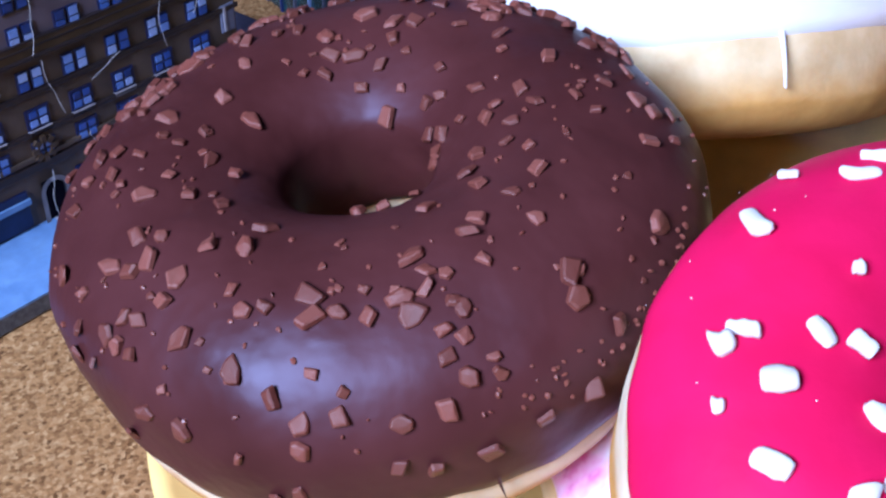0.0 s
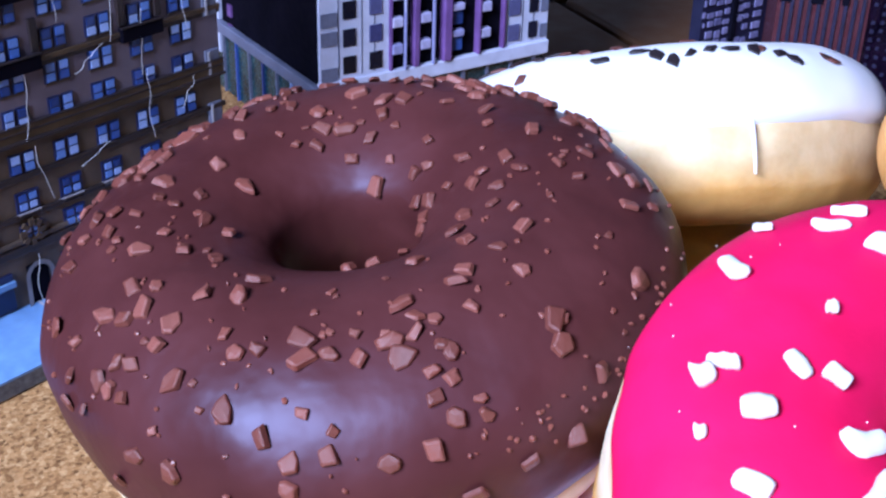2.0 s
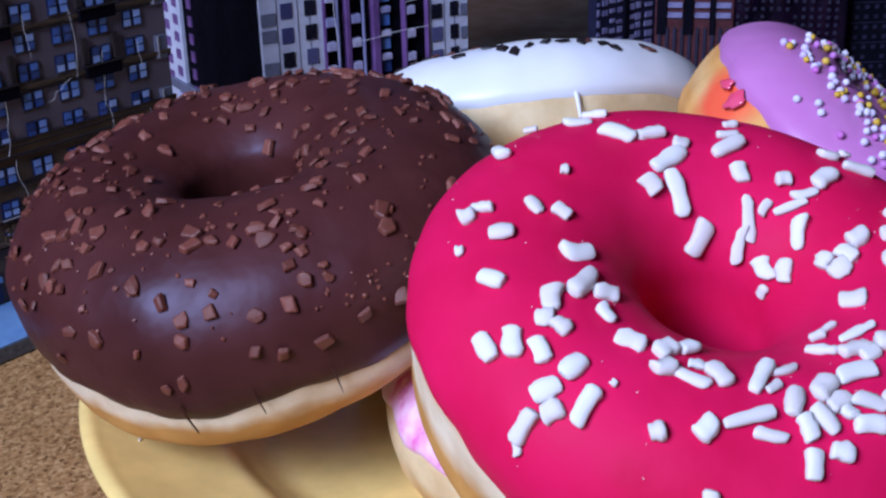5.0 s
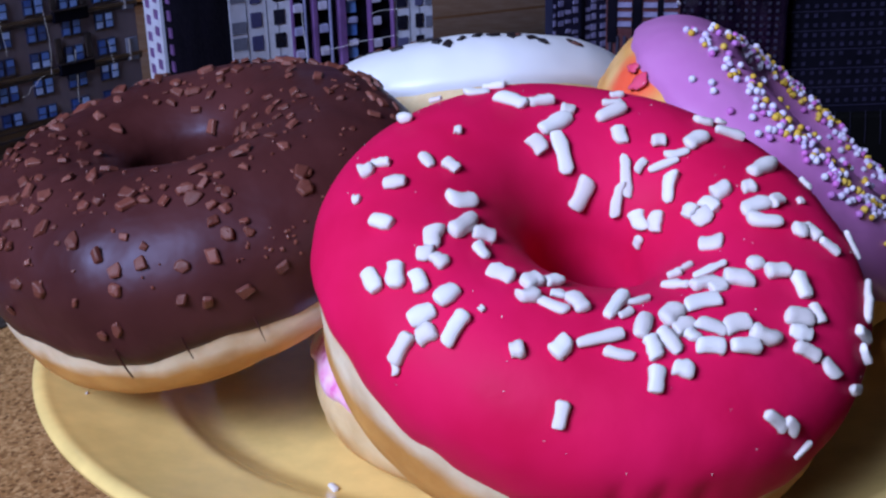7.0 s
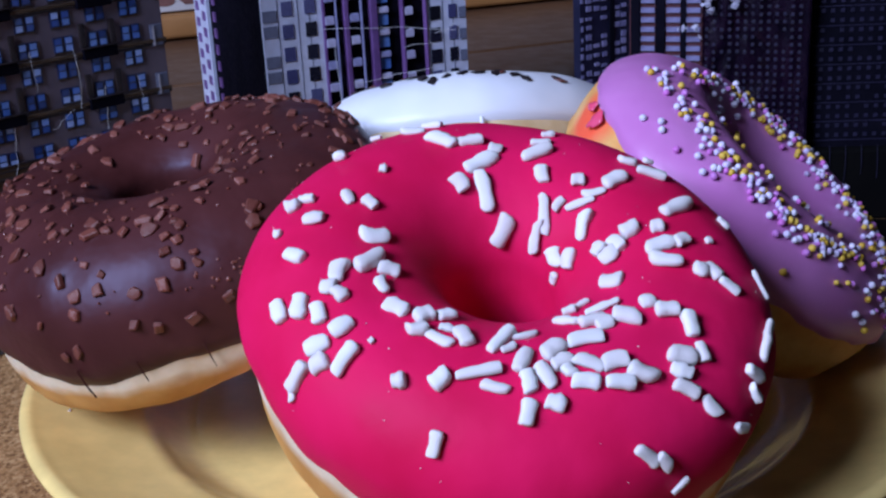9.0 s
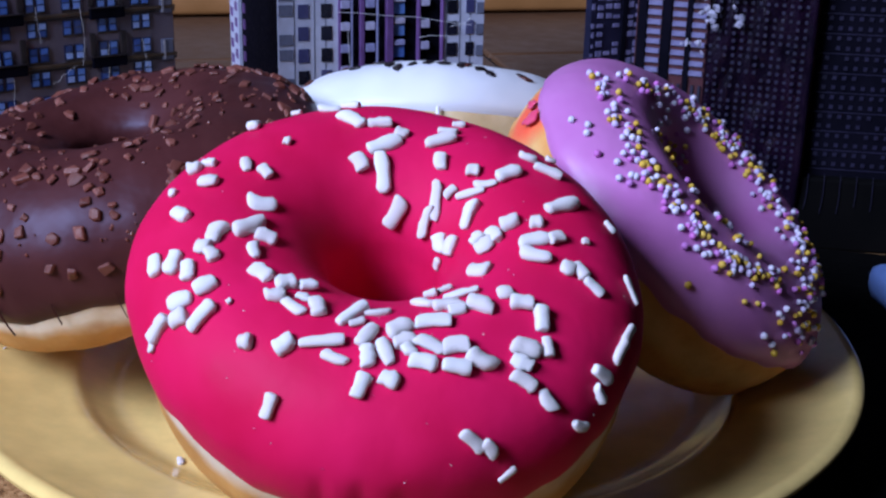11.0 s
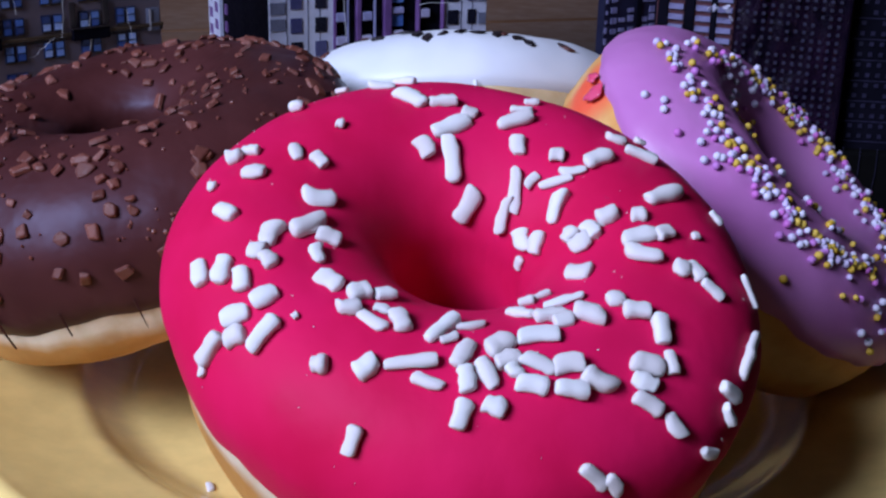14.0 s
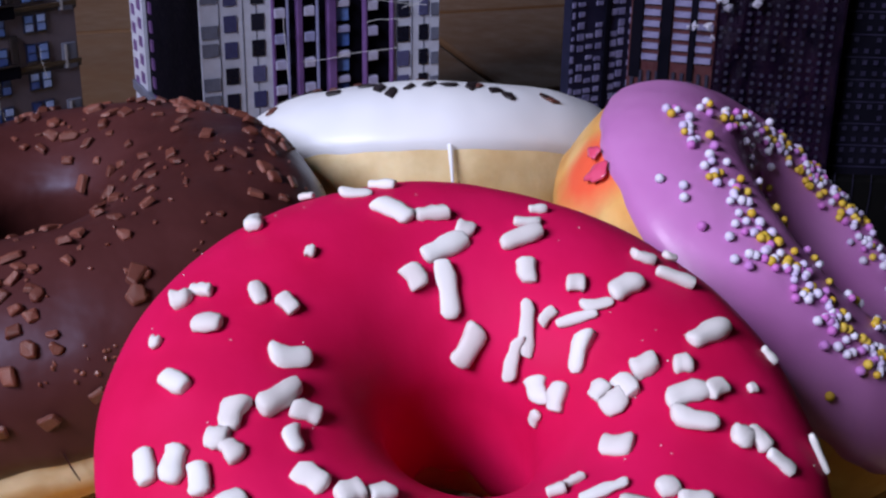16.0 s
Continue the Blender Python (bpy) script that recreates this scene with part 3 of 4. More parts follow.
FLAKES_A = [
    (-48, 46), (-68, 58), (-160, 68), (-133, 48), (-133, 70), (-146, 76), (-111, 56), (-93, 50), (-109, 82), (-126, 77),
    (-120, 81), (-155, 72), (-132, 80), (-101, 63), (-97, 57), (-88, 56), (-83, 59), (-77, 59), (-70, 58), (-64, 52),
    (-48, 46), (-61, 45),
]


# chocolate donut
CHOC_RING = Ring(0.0285, 0.0202, 0.0168, 0.0195, 1, (-0.0254, 0.985), uneven=0.0008, plump=0.5, inner=(1.05, 0.0110), sag=(0.3, radians(-140)))
choc = donut("chocolate_donut", (-0.0640, -0.0126, 0.0515), (-0.1711, -0.1186, 1), CHOC_RING, BUN_CHOC, CHOCOLATE, "ring donut with dark chocolate glaze and milk chocolate flakes", -21, 208, 0.1, (), (0.08, radians(-70)))
flakes = [mesh_of("chip", flake(k, 0.4), CHIP) for k in range(24)]
rng = random.Random(4)
spots = [(radians(a), radians(b)) for rows in (CHIPS_A, CHIPS_B, CHIPS_C, CHIPS_D) for a, b in rows]
spots += [(radians(rng.uniform(20, 165)), radians(rng.uniform(28, 75))) for _ in range(85)]
for th, ph in spots:
    if ph < radians(-13):
        continue
    w = rng.choice((0.0022, 0.0027, 0.0031, 0.0034, 0.0037))
    m = CHOC_RING.seat(th, ph, rng.uniform(0, 6.28), 0.0004) @ pose(0, 0, 0, rng.uniform(-22, 22), rng.uniform(-22, 22), 0)
    part("chip", rng.choice(flakes), None, choc, at=sized(m, w * rng.uniform(0.85, 1.15), w * rng.uniform(0.68, 1.0), w * rng.uniform(0.5, 0.85)))
for _ in range(70):
    w = rng.uniform(0.0009, 0.0017)
    m = CHOC_RING.seat(radians(rng.uniform(-180, 170)), radians(rng.uniform(25, 110)), rng.uniform(0, 6.28), 0.0002)
    part("chip", rng.choice(flakes), None, choc, at=sized(m, w, w * rng.uniform(0.6, 1.0), w * 0.7))
for a, b, w in ((-46, 51, 0.0040), (-48, 42, 0.0034)):
    part("chip", flakes[a % 24], None, choc, "larger lump of milk chocolate", at=sized(CHOC_RING.seat(radians(a), radians(b), 0.6, 0.0007), w, w * 0.9, w * 0.7))
specks = bmesh.new()
for k in range(150):
    th, ph = (rng.uniform(-1.2, -0.3), rng.gauss(0.32, 0.12)) if k < 50 else (rng.uniform(-3.1, 1.0), rng.uniform(0.15, 1.9))
    m = CHOC_RING.seat(th, ph, rng.uniform(0, 6.28), 0.0001)
    bmesh.ops.create_icosphere(specks, subdivisions=1, radius=0.5, matrix=sized(m, *(rng.uniform(0.0003, 0.0011) for _ in range(3))))
tagged(part("chocolate_dust", specks, CHIP, choc, "fine broken chocolate crumbs"), kind="stuff")
for th, drop in ((-1.75, 0.005), (-1.48, 0.0035), (-1.2, 0.005), (-0.62, 0.004)):
    bm = bmesh.new()
    prev = None
    for k in range(8):
        s = k / 7
        p, nn = CHOC_RING.at(th + 0.015 * s, radians(-14) - s * drop * 58, 0.0003)
        side = Vector((-math.sin(th), math.cos(th), 0)) * 0.00022 * (1.1 - 0.9 * s)
        now = [bm.verts.new(p - side), bm.verts.new(p + nn * 0.0004), bm.verts.new(p + side)]
        if prev:
            bm.faces.new((prev[0], prev[1], now[1], now[0])), bm.faces.new((prev[1], prev[2], now[2], now[1]))
        prev = now
    part("drip", bm, CHOCOLATE, choc, "thin run of chocolate down the dough", True)

# pink donut
PINK_RING = Ring(0.0263, 0.0191, 0.0154, 0.0272, 2, (-0.0388, 1.0155), uneven=0.0005, plump=0.6)
pink = donut("pink_donut", (0.0134, -0.0685, 0.0548), (0.1033, -0.3873, 1), PINK_RING, BUN_PINK, PINK, "ring donut with bright pink glaze and white sugar sticks", 0, 215, 0.18, ((-1.52, 0.0007), (-1.38, 0.0008), (-1.24, 0.0006)), (0.34, radians(-72)))
rods = [mesh_of("sugar_stick", rod(k), SUGAR, True) for k in range(24)]
rng = random.Random(8)
for rows in (STICKS_A, STICKS_B, STICKS_C, STICKS_D, STICKS_E, STICKS_F, STICKS_G):
    for a, b, turn, length, wide in rows:
        m = PINK_RING.seat(radians(a), radians(b), radians(turn), 0.0003 + rng.uniform(0, 0.0004)) @ pose(0, 0, 0, rng.uniform(-14, 14), rng.uniform(-7, 7), 0)
        part("sugar_stick", rng.choice(rods), None, pink, at=sized(m, length / 1000, wide / 1090, wide / 1000 * rng.uniform(0.6, 0.78)))

dust = bmesh.new()
for k in range(70):
    m = PINK_RING.seat(rng.uniform(-3.14, 3.14), rng.uniform(0.15, 2.0), rng.uniform(0, 6.28), 0.00005)
    bmesh.ops.create_icosphere(dust, subdivisions=1, radius=0.5, matrix=sized(m, *(rng.uniform(0.00010, 0.00030) for _ in range(3))))
tagged(part("sugar_dust", dust, SUGAR, pink, "fine sugar dust on the glaze"), kind="stuff")

# white donut
WHITE_RING = Ring(0.0294, 0.0177, 0.0172, 0.0172, 3, uneven=0.0005)
white = donut("white_donut", (-0.009, 0.0604, 0.0431), (-0.1145, 0.5245, 1), WHITE_RING, BUN_LIGHT, WHITE, "donut with thick white icing and dark chocolate flakes", 3, 190, 0.06)
dark = [mesh_of("flake", flake(40 + k, 0.3), DARKFLAKE) for k in range(6)]
rng = random.Random(11)
tops = [(radians(a), radians(b)) for a, b in FLAKES_A] + [(radians(rng.uniform(-172, -8)), radians(rng.uniform(89, 118))) for _ in range(60)] + [(radians(rng.uniform(0, 180)), radians(rng.uniform(60, 110))) for _ in range(30)]
for th, ph in tops:
    w = rng.uniform(0.0026, 0.0036)
    m = WHITE_RING.seat(th, ph, rng.uniform(0, 6.28), 0.0003) @ pose(0, 0, 0, rng.uniform(-7, 7), rng.uniform(-7, 7), 0)
    part("flake", rng.choice(dark), None, white, at=sized(m, w * 1.25, w * 0.85, w * 0.5))

bm = bmesh.new()
prev = None
for k in range(10):
    s = k / 9
    p, nn = WHITE_RING.at(radians(-78.3 + 0.6 * s), radians(5 - 27 * s), 0.0001)
    side = Vector((math.sin(radians(78)), math.cos(radians(78)), 0)) * (0.00055 - 0.00035 * s)
    now = [bm.verts.new(p - side), bm.verts.new(p + nn * 0.0006), bm.verts.new(p + side)]
    if prev:
        bm.faces.new((prev[0], prev[1], now[1], now[0])), bm.faces.new((prev[1], prev[2], now[2], now[1]))
    prev = now
part("drip", bm, WHITE, white, "run of white icing down the dough", True)

# lilac donut
LILAC_RING = Ring(0.0261, 0.0169, 0.0167, 0.0175, 4, uneven=0.0004)
lilac = donut("lilac_donut", (0.0576, 0.0086, 0.0474), (0.9214, -0.1036, 1), LILAC_RING, BUN_JAM, LILAC, "tilted ring donut with lilac glaze and coloured sugar pearls", 8, 200, 0.12)
pearl = bmesh.new()
bmesh.ops.create_icosphere(pearl, subdivisions=2, radius=0.5)
pearl = mesh_of("sugar_pearl", pearl, PEARL, True)
rng = random.Random(15)
# bands of pearls as (angle round the ring, angle over the dough), their spread and count
BANDS = (
    ([(-175, 58), (-157, 63), (-140, 67), (-126, 62), (-116, 63), (-105, 67), (-92, 62), (-81, 63), (-71, 73)], 8, 150),
    ([(-178, 68), (166, 94), (129, 101), (103, 104), (83, 103), (62, 103), (40, 105), (18, 99), (2, 83), (-9, 67)], 12, 190),
    ([(-71, 73), (-50, 68), (-30, 60), (-22, 84)], 15, 70),
    ([(-53, 47), (-40, 41), (-25, 38)], 8, 24),
    ([(167, 121), (116, 150), (-109, 101), (-88, 96), (-70, 100)], 14, 50),
    ([(100, 60), (50, 55), (10, 50)], 26, 70),
)
places = []
for line, spread, count in BANDS:
    for _ in range(count):
        k = rng.uniform(0, len(line) - 1.001)
        (a0, b0), (a1, b1) = line[int(k)], line[int(k) + 1]
        a = a0 + ((a1 - a0 + 180) % 360 - 180) * (k % 1) + rng.gauss(0, 3.5)
        b = b0 + (b1 - b0) * (k % 1) + rng.gauss(0, spread * 0.7)
        size = rng.uniform(0.0012, 0.0017)
        places.append(sized(LILAC_RING.seat(radians(a), radians(b), 0, 0.0005), size, size, size))
for a, b in ((-148, 31), (-141, 37), (-144, 40), (-133, 37), (-128, 46), (-123, 41), (-120, 45), (-87, 30), (-100, 55), (-92, 53), (-56, 33), (-51, 30), (-48, 25)):
    places.insert(0, sized(LILAC_RING.seat(radians(a), radians(b), 0, 0.0005), 0.0016, 0.0016, 0.0016))
for m in places[:299]:
    part("sugar_pearl", pearl, None, lilac, at=m)
rest = bmesh.new()
for m in places[299:]:
    bmesh.ops.create_icosphere(rest, subdivisions=1, radius=0.5, matrix=m)
tagged(part("sugar_pearl_rest", rest, PEARL_REST, lilac, "more sugar pearls", True), kind="stuff")

# jam that has oozed out under the glaze
for a, b, long, wide, turn in ((-160, 0, 0.0060, 0.0046, 1.2), (-167, 2, 0.0046, 0.0030, 0.4)):
    ooze = bmesh.new()
    bmesh.ops.create_icosphere(ooze, subdivisions=3, radius=0.5)
    for v in ooze.verts:
        v.co *= 1 + 0.16 * math.sin(5 * v.co.x + 9 * v.co.y + a) + 0.12 * math.sin(11 * v.co.y - 6 * v.co.x)
    bmesh.ops.transform(ooze, matrix=sized(LILAC_RING.seat(radians(a), radians(b), turn, -0.0002), long * 0.8, wide * 0.8, 0.0008), verts=ooze.verts[:])
    part("jam", ooze, JAM, lilac, "glossy pink jam oozing from the dough", True)

# the donuts underneath
LOWER = Ring(0.0245, 0.0172, 0.0138, 0.0138, 5)
donut("swirled_donut", (0.0015, -0.031, 0.0211), (0, 0, 1), LOWER, BUN_LIGHT, SWIRL, "donut with white icing swirled with pink, underneath the others", 10, 170, 0.2)

# crumbs fallen on the plate
rng = random.Random(19)
crumb_mesh = mesh_of("sugar_crumb", rod(77), SUGAR, True)
for x, y, z, w in ((-0.033, -0.058, 0.0073, 0.0030), (-0.089, -0.032, 0.0167, 0.0011), (-0.086, -0.036, 0.0165, 0.0009)):
    c = new("sugar_crumb", crumb_mesh)
    c.matrix_world = sized(pose(x, y, z, 0, 0, rng.uniform(0, 180)), w, w * 0.45, w * 0.35)
    tagged(c, "tiny broken piece of white sugar on the plate", "crumb", "crumbs on the plate")

# ---- paper buildings ----
def window_mesh(w, h, bars, name="window"):
    bm = box(-w / 2, w / 2, -0.0004, 0.0002, -h / 2, h / 2)
    return mesh_of(name, bm, NAVY)


def pane_mesh(w, h):
    return mesh_of("pane", box(-w / 2, w / 2, -0.0002, 0.0001, -h / 2, h / 2), PANE)


# brownstone
brown_house = thing("paper_apartment_house", pose(-0.1055, 0.0995, 0.0045, 0, 0, 51.6), "printed paper model of an old brown apartment house", "model building", "paper buildings")
TALL = 0.150
part("upper_wall", box(-0.16, 0, 0, 0.012, 0.0375, TALL), TAUPE, brown_house, "taupe printed upper storeys")
part("lower_wall", box(-0.16, 0, 0, 0.012, 0, 0.0375), STONE, brown_house, "brown stone-like lower storeys")
# The shadow_line strips put shade at the cornice and ledges into the colour.
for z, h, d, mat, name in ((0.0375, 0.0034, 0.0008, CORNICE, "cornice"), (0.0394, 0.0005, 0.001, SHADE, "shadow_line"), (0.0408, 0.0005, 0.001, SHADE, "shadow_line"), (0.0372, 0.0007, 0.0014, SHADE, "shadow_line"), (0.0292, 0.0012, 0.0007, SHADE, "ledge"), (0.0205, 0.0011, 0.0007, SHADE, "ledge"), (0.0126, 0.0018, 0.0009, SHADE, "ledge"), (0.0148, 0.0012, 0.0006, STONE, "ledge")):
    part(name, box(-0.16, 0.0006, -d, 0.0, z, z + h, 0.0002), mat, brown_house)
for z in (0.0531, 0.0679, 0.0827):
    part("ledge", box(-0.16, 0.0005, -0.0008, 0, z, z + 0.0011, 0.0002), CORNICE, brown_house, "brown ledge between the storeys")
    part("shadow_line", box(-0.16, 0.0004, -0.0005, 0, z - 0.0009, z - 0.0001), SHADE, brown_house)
small_window, small_pane = window_mesh(0.0028, 0.0045, 0), pane_mesh(0.0020, 0.0017)
wide_window, wide_pane = window_mesh(0.0056, 0.0046, 0), pane_mesh(0.0017, 0.0014)
sill = mesh_of("sill", box(-0.0030, 0.0030, -0.0002, 0, -0.0004, 0.0003), STONE)
lintel = mesh_of("lintel", box(-0.0028, 0.0028, -0.0007, 0, -0.0005, 0.0005), LINTEL)
rng = random.Random(21)
for c in range(13):
    x = -0.0111 - 0.01095 * c
    for z in (0.0328, 0.0425, 0.0501, 0.0573, 0.0647, 0.0721, 0.0795, 0.0869, 0.0943):
        for dx in (-0.00165, 0.00165):
            w = part("window", small_window, None, brown_house, at=pose(x + dx, 0, z))
            for dz in (-0.00105, 0.00105):
                part("pane", small_pane, None, w, at=pose(0, -0.0004, dz))
        if z > 0.04:
            part("sill", sill, None, brown_house, at=pose(x, 0, z - 0.0024))
    for z in (0.0241, 0.0167):
        w = part("window", wide_window, None, brown_house, at=pose(x, 0, z))
        for dx in (-0.0012, 0.0012):
            for dz in (-0.001, 0.001):
                part("pane", wide_pane, None, w, at=pose(dx, -0.0004, dz))
        part("lintel", lintel, None, brown_house, at=pose(x, 0, z - 0.0029))
for x in (-0.0222, -0.0535, -0.0850):
    for z in (0.0538, 0.0686, 0.0834):
        balcony = part("balcony", box(x - 0.0056, x + 0.0056, -0.0016, 0, z - 0.0020, z + 0.0012, 0.0003), DARK, brown_house, "dark iron balcony")
        part("rail", box(x - 0.0058, x + 0.0058, -0.0019, -0.0013, z + 0.0012, z + 0.0016, 0.0001), SHADE, balcony)
        for dx in (-0.0049, 0.0049):
            part("pier", box(x + dx - 0.0009, x + dx + 0.0009, -0.0009, 0, z + 0.0017, z + 0.0086, 0.0002), SHADE, brown_house)
for z in (0.0275, 0.0405, 0.0552, 0.0700, 0.0848):
    part("corner_bay", box(-0.0046, -0.0006, -0.0006, 0, z - 0.0033, z + 0.0033, 0.0002), GREYPANEL, brown_house, "grey-blue corner bay")
    part("bay_edge", box(-0.0040, -0.0034, -0.0009, -0.0006, z - 0.0030, z + 0.0030), LINTEL, brown_house, "pale edge of the bay")
for k, x in enumerate((-0.0549, -0.0985)):
    bm = bmesh.new()
    outer = [(0.0036 * math.cos(a), 0.0066 + 0.0036 * math.sin(a)) for a in (math.pi * i / 14 for i in range(15))]
    outer = [(0.0036, 0.0)] + outer + [(-0.0036, 0.0)]
    inner = [(u * 0.7, v if v == 0 else 0.0066 + (v - 0.0066) * 0.7) for u, v in outer]
    vo, vi = [bm.verts.new((x + u, -0.0012, v)) for u, v in outer], [bm.verts.new((x + u, -0.0012, v)) for u, v in inner]
    for i in range(len(outer) - 1):
        bm.faces.new((vo[i], vo[i + 1], vi[i + 1], vi[i]))
    bmesh.ops.solidify(bm, geom=bm.faces[:], thickness=-0.0012)
    part("door_arch", bm, LINTEL, brown_house, "round stone arch over the door")
    part("door", box(x - 0.0025, x + 0.0025, -0.0005, 0, 0, 0.0092), DARK, brown_house, "dark arched door")
for x in (-0.0665, -0.0795, -0.0435, -0.031, -0.018, -0.111):
    shop = part("shop_window", box(x - 0.0052, x + 0.0052, -0.0006, 0, 0.0006, 0.0092), NAVY, brown_house, "blue shop window")
    part("awning", box(x - 0.0055, x + 0.0055, -0.0012, -0.0002, 0.0062, 0.0075), SLABTOP, shop)
petal = mesh_of("petal", box(-0.0006, 0.0006, -0.0007, 0, 0.0014, 0.0030), CORNICE)
for k in range(8):
    part("petal", petal, None, brown_house, at=pose(-0.0551, -0.0004, 0.0170, 0, 45 * k, 0))

# strands of glue and thread on the front
def strand(parent, points, r=0.00005, mat=None):
    cu = bpy.data.curves.new("thread", "CURVE")
    cu.dimensions, cu.bevel_depth, cu.bevel_resolution = "3D", r, 1
    sp = cu.splines.new("NURBS")
    sp.points.add(len(points) - 1)
    for q, p in zip(sp.points, points):
        q.co = (*p, 1)
    sp.use_endpoint_u, sp.order_u = True, 4
    cu.materials.append(mat or THREAD)
    tmp = bpy.data.objects.new("thread", cu)
    me = bpy.data.meshes.new_from_object(tmp)
    bpy.data.objects.remove(tmp)
    ob = new("thread", me)
    ob.parent = parent
    return tagged(ob, "thin white strand stuck to the paper")


rng = random.Random(33)
for x, z, dx, dz in ((-0.0225, 0.058, -0.001, -0.014), (-0.0225, 0.044, 0.001, -0.016), (-0.033, 0.032, -0.008, -0.004), (-0.052, 0.054, -0.001, -0.016), (-0.052, 0.036, 0.002, -0.012), (-0.044, 0.017, 0.0015, -0.008), (-0.055, 0.012, -0.0005, -0.012), (-0.040, 0.049, 0.006, 0.004), (-0.012, 0.06, 0.003, -0.009), (-0.068, 0.062, 0.001, -0.018), (-0.03, 0.07, -0.001, -0.016), (-0.013, 0.033, 0.004, 0.006), (-0.074, 0.036, 0.012, -0.004), (-0.045, 0.072, 0.002, -0.012), (-0.062, 0.078, 0.004, -0.01)):
    strand(brown_house, [(x + dx * s + rng.uniform(-0.0009, 0.0009), -0.0011 - rng.uniform(0, 0.0008), z + dz * s + rng.uniform(-0.0009, 0.0009)) for s in (0, 0.2, 0.4, 0.6, 0.8, 1)])

base = thing("pavement_slab", pose(-0.1055, 0.0995, 0, 0, 0, 51.6), "grey foam slab with a blue printed pavement", "model base")
part("foam", box(-0.19, 0.012, -0.0215, 0.078, 0.0002, 0.0040, 0.0003), SLABEDGE, base, "rough grey foam edge")
part("pavement", box(-0.19, 0.012, -0.0215, 0.078, 0.0040, 0.0045), SLABTOP, base, "blue printed paving")
part("asphalt", box(0.012, 0.040, 0.0005, 0.078, 0.0002, 0.0040, 0.0003), GREYBLOCK, base, "dark printed road")
for x in (-0.02, -0.056, -0.09, -0.125):
    part("joint", box(x - 0.0003, x + 0.0003, -0.0215, 0, 0.0045, 0.0046), LINTEL, base)

# white and purple tower
tower = thing("paper_tower", pose(-0.0872, 0.142, 0, 0, 0, 33.7), "printed paper model of a white and purple high-rise", "model building", "paper buildings")
W, TOP, FLOOR_H = 0.0757, 0.19, 0.0077
part("core", box(0, W, 0.0002, 0.081, 0.0, TOP), DARK, tower, "dark printed walls")
part("white_bay", box(0, 0.0212, -0.0012, 0, 0.0205, TOP), PANEL, tower, "white panelled bay")
part("white_bay", box(0.0600, W, -0.0012, 0, 0.0205, TOP), PANEL, tower, "white panelled bay")
part("band", box(-0.0006, W + 0.0004, -0.0022, 0, 0.0190, 0.0232, 0.0004), PANEL, tower, "white band over the shops")
part("shop_front", box(0, W, -0.0004, 0, 0.0, 0.0188), TEAL, tower, "dark shop glass with greenish light")
for k in range(9):
    part("shop_post", box(0.004 + 0.0084 * k, 0.0049 + 0.0084 * k, -0.0012, 0, 0, 0.019), GREYPANEL, tower)
tw_win = mesh_of("window", box(-0.0019, 0.0019, -0.0016, -0.0008, -0.0024, 0.0024), DARKPANE)
tw_half = mesh_of("window", box(-0.0015, 0.0015, -0.0016, -0.0008, -0.0024, 0.0024), DARKPANE)
tw_grey = mesh_of("panel", box(-0.0024, 0.0024, -0.0016, -0.0008, -0.0019, 0.0019), GREYPANEL)
tw_line = mesh_of("joint", box(-0.00014, 0.00014, -0.00135, -0.001, 0, TOP - 0.025), GREYPANEL)
tw_balc = mesh_of("balcony", box(-0.0017, 0.0017, -0.0024, 0, -0.0014, 0.0014, 0.0003), BALCONY)
tw_blue = mesh_of("window", box(-0.0022, 0.0022, -0.0012, 0, -0.0019, 0.0019), PANE)
for x in (0.0056, 0.0127, 0.0167, 0.0613, 0.0664, 0.0704):
    part("joint", tw_line, None, tower, at=pose(x, 0, 0.024))
for k in range(20):
    z = 0.0272 + FLOOR_H * k
    for x in (0.0088, 0.0170, 0.0634):
        part("window", tw_win, None, tower, at=pose(x, 0, z))
    part("window", tw_half, None, tower, at=pose(0.0702, 0, z))
    part("panel", tw_grey, None, tower, at=pose(0.0026, 0, z + (0.0005 if k % 2 else -0.002)))
    part("panel", tw_grey, None, tower, at=pose(0.0741, 0, z - 0.0008) @ Matrix.Diagonal((0.55, 1, 1, 1)))
    for x in (0.0236, 0.0327, 0.0530):
        part("balcony", tw_balc, None, tower, at=pose(x, 0, z + 0.002))
    part("window", tw_blue, None, tower, at=pose(0.0433, 0, z))
    part("balcony", tw_balc, None, tower, at=pose(0.0433, 0, z + 0.0034) @ Matrix.Diagonal((1.3, 1, 0.7, 1)))
for x0, x1, d in ((0.0212, 0.0222, 0.002), (0.0288, 0.0306, 0.0026), (0.0384, 0.0410, 0.0030), (0.0502, 0.0512, 0.0026), (0.0592, 0.0602, 0.002)):
    part("fin", box(x0, x1, -d, 0, 0.0232, TOP, 0.0003), PURPLE, tower, "purple upright fin")
part("pipe", box(0.0348, 0.0354, -0.0028, -0.002, 0.0232, TOP), BALCONY, tower)
part("pipe", box(0.0256, 0.0261, -0.0028, -0.002, 0.0232, TOP), BALCONY, tower)
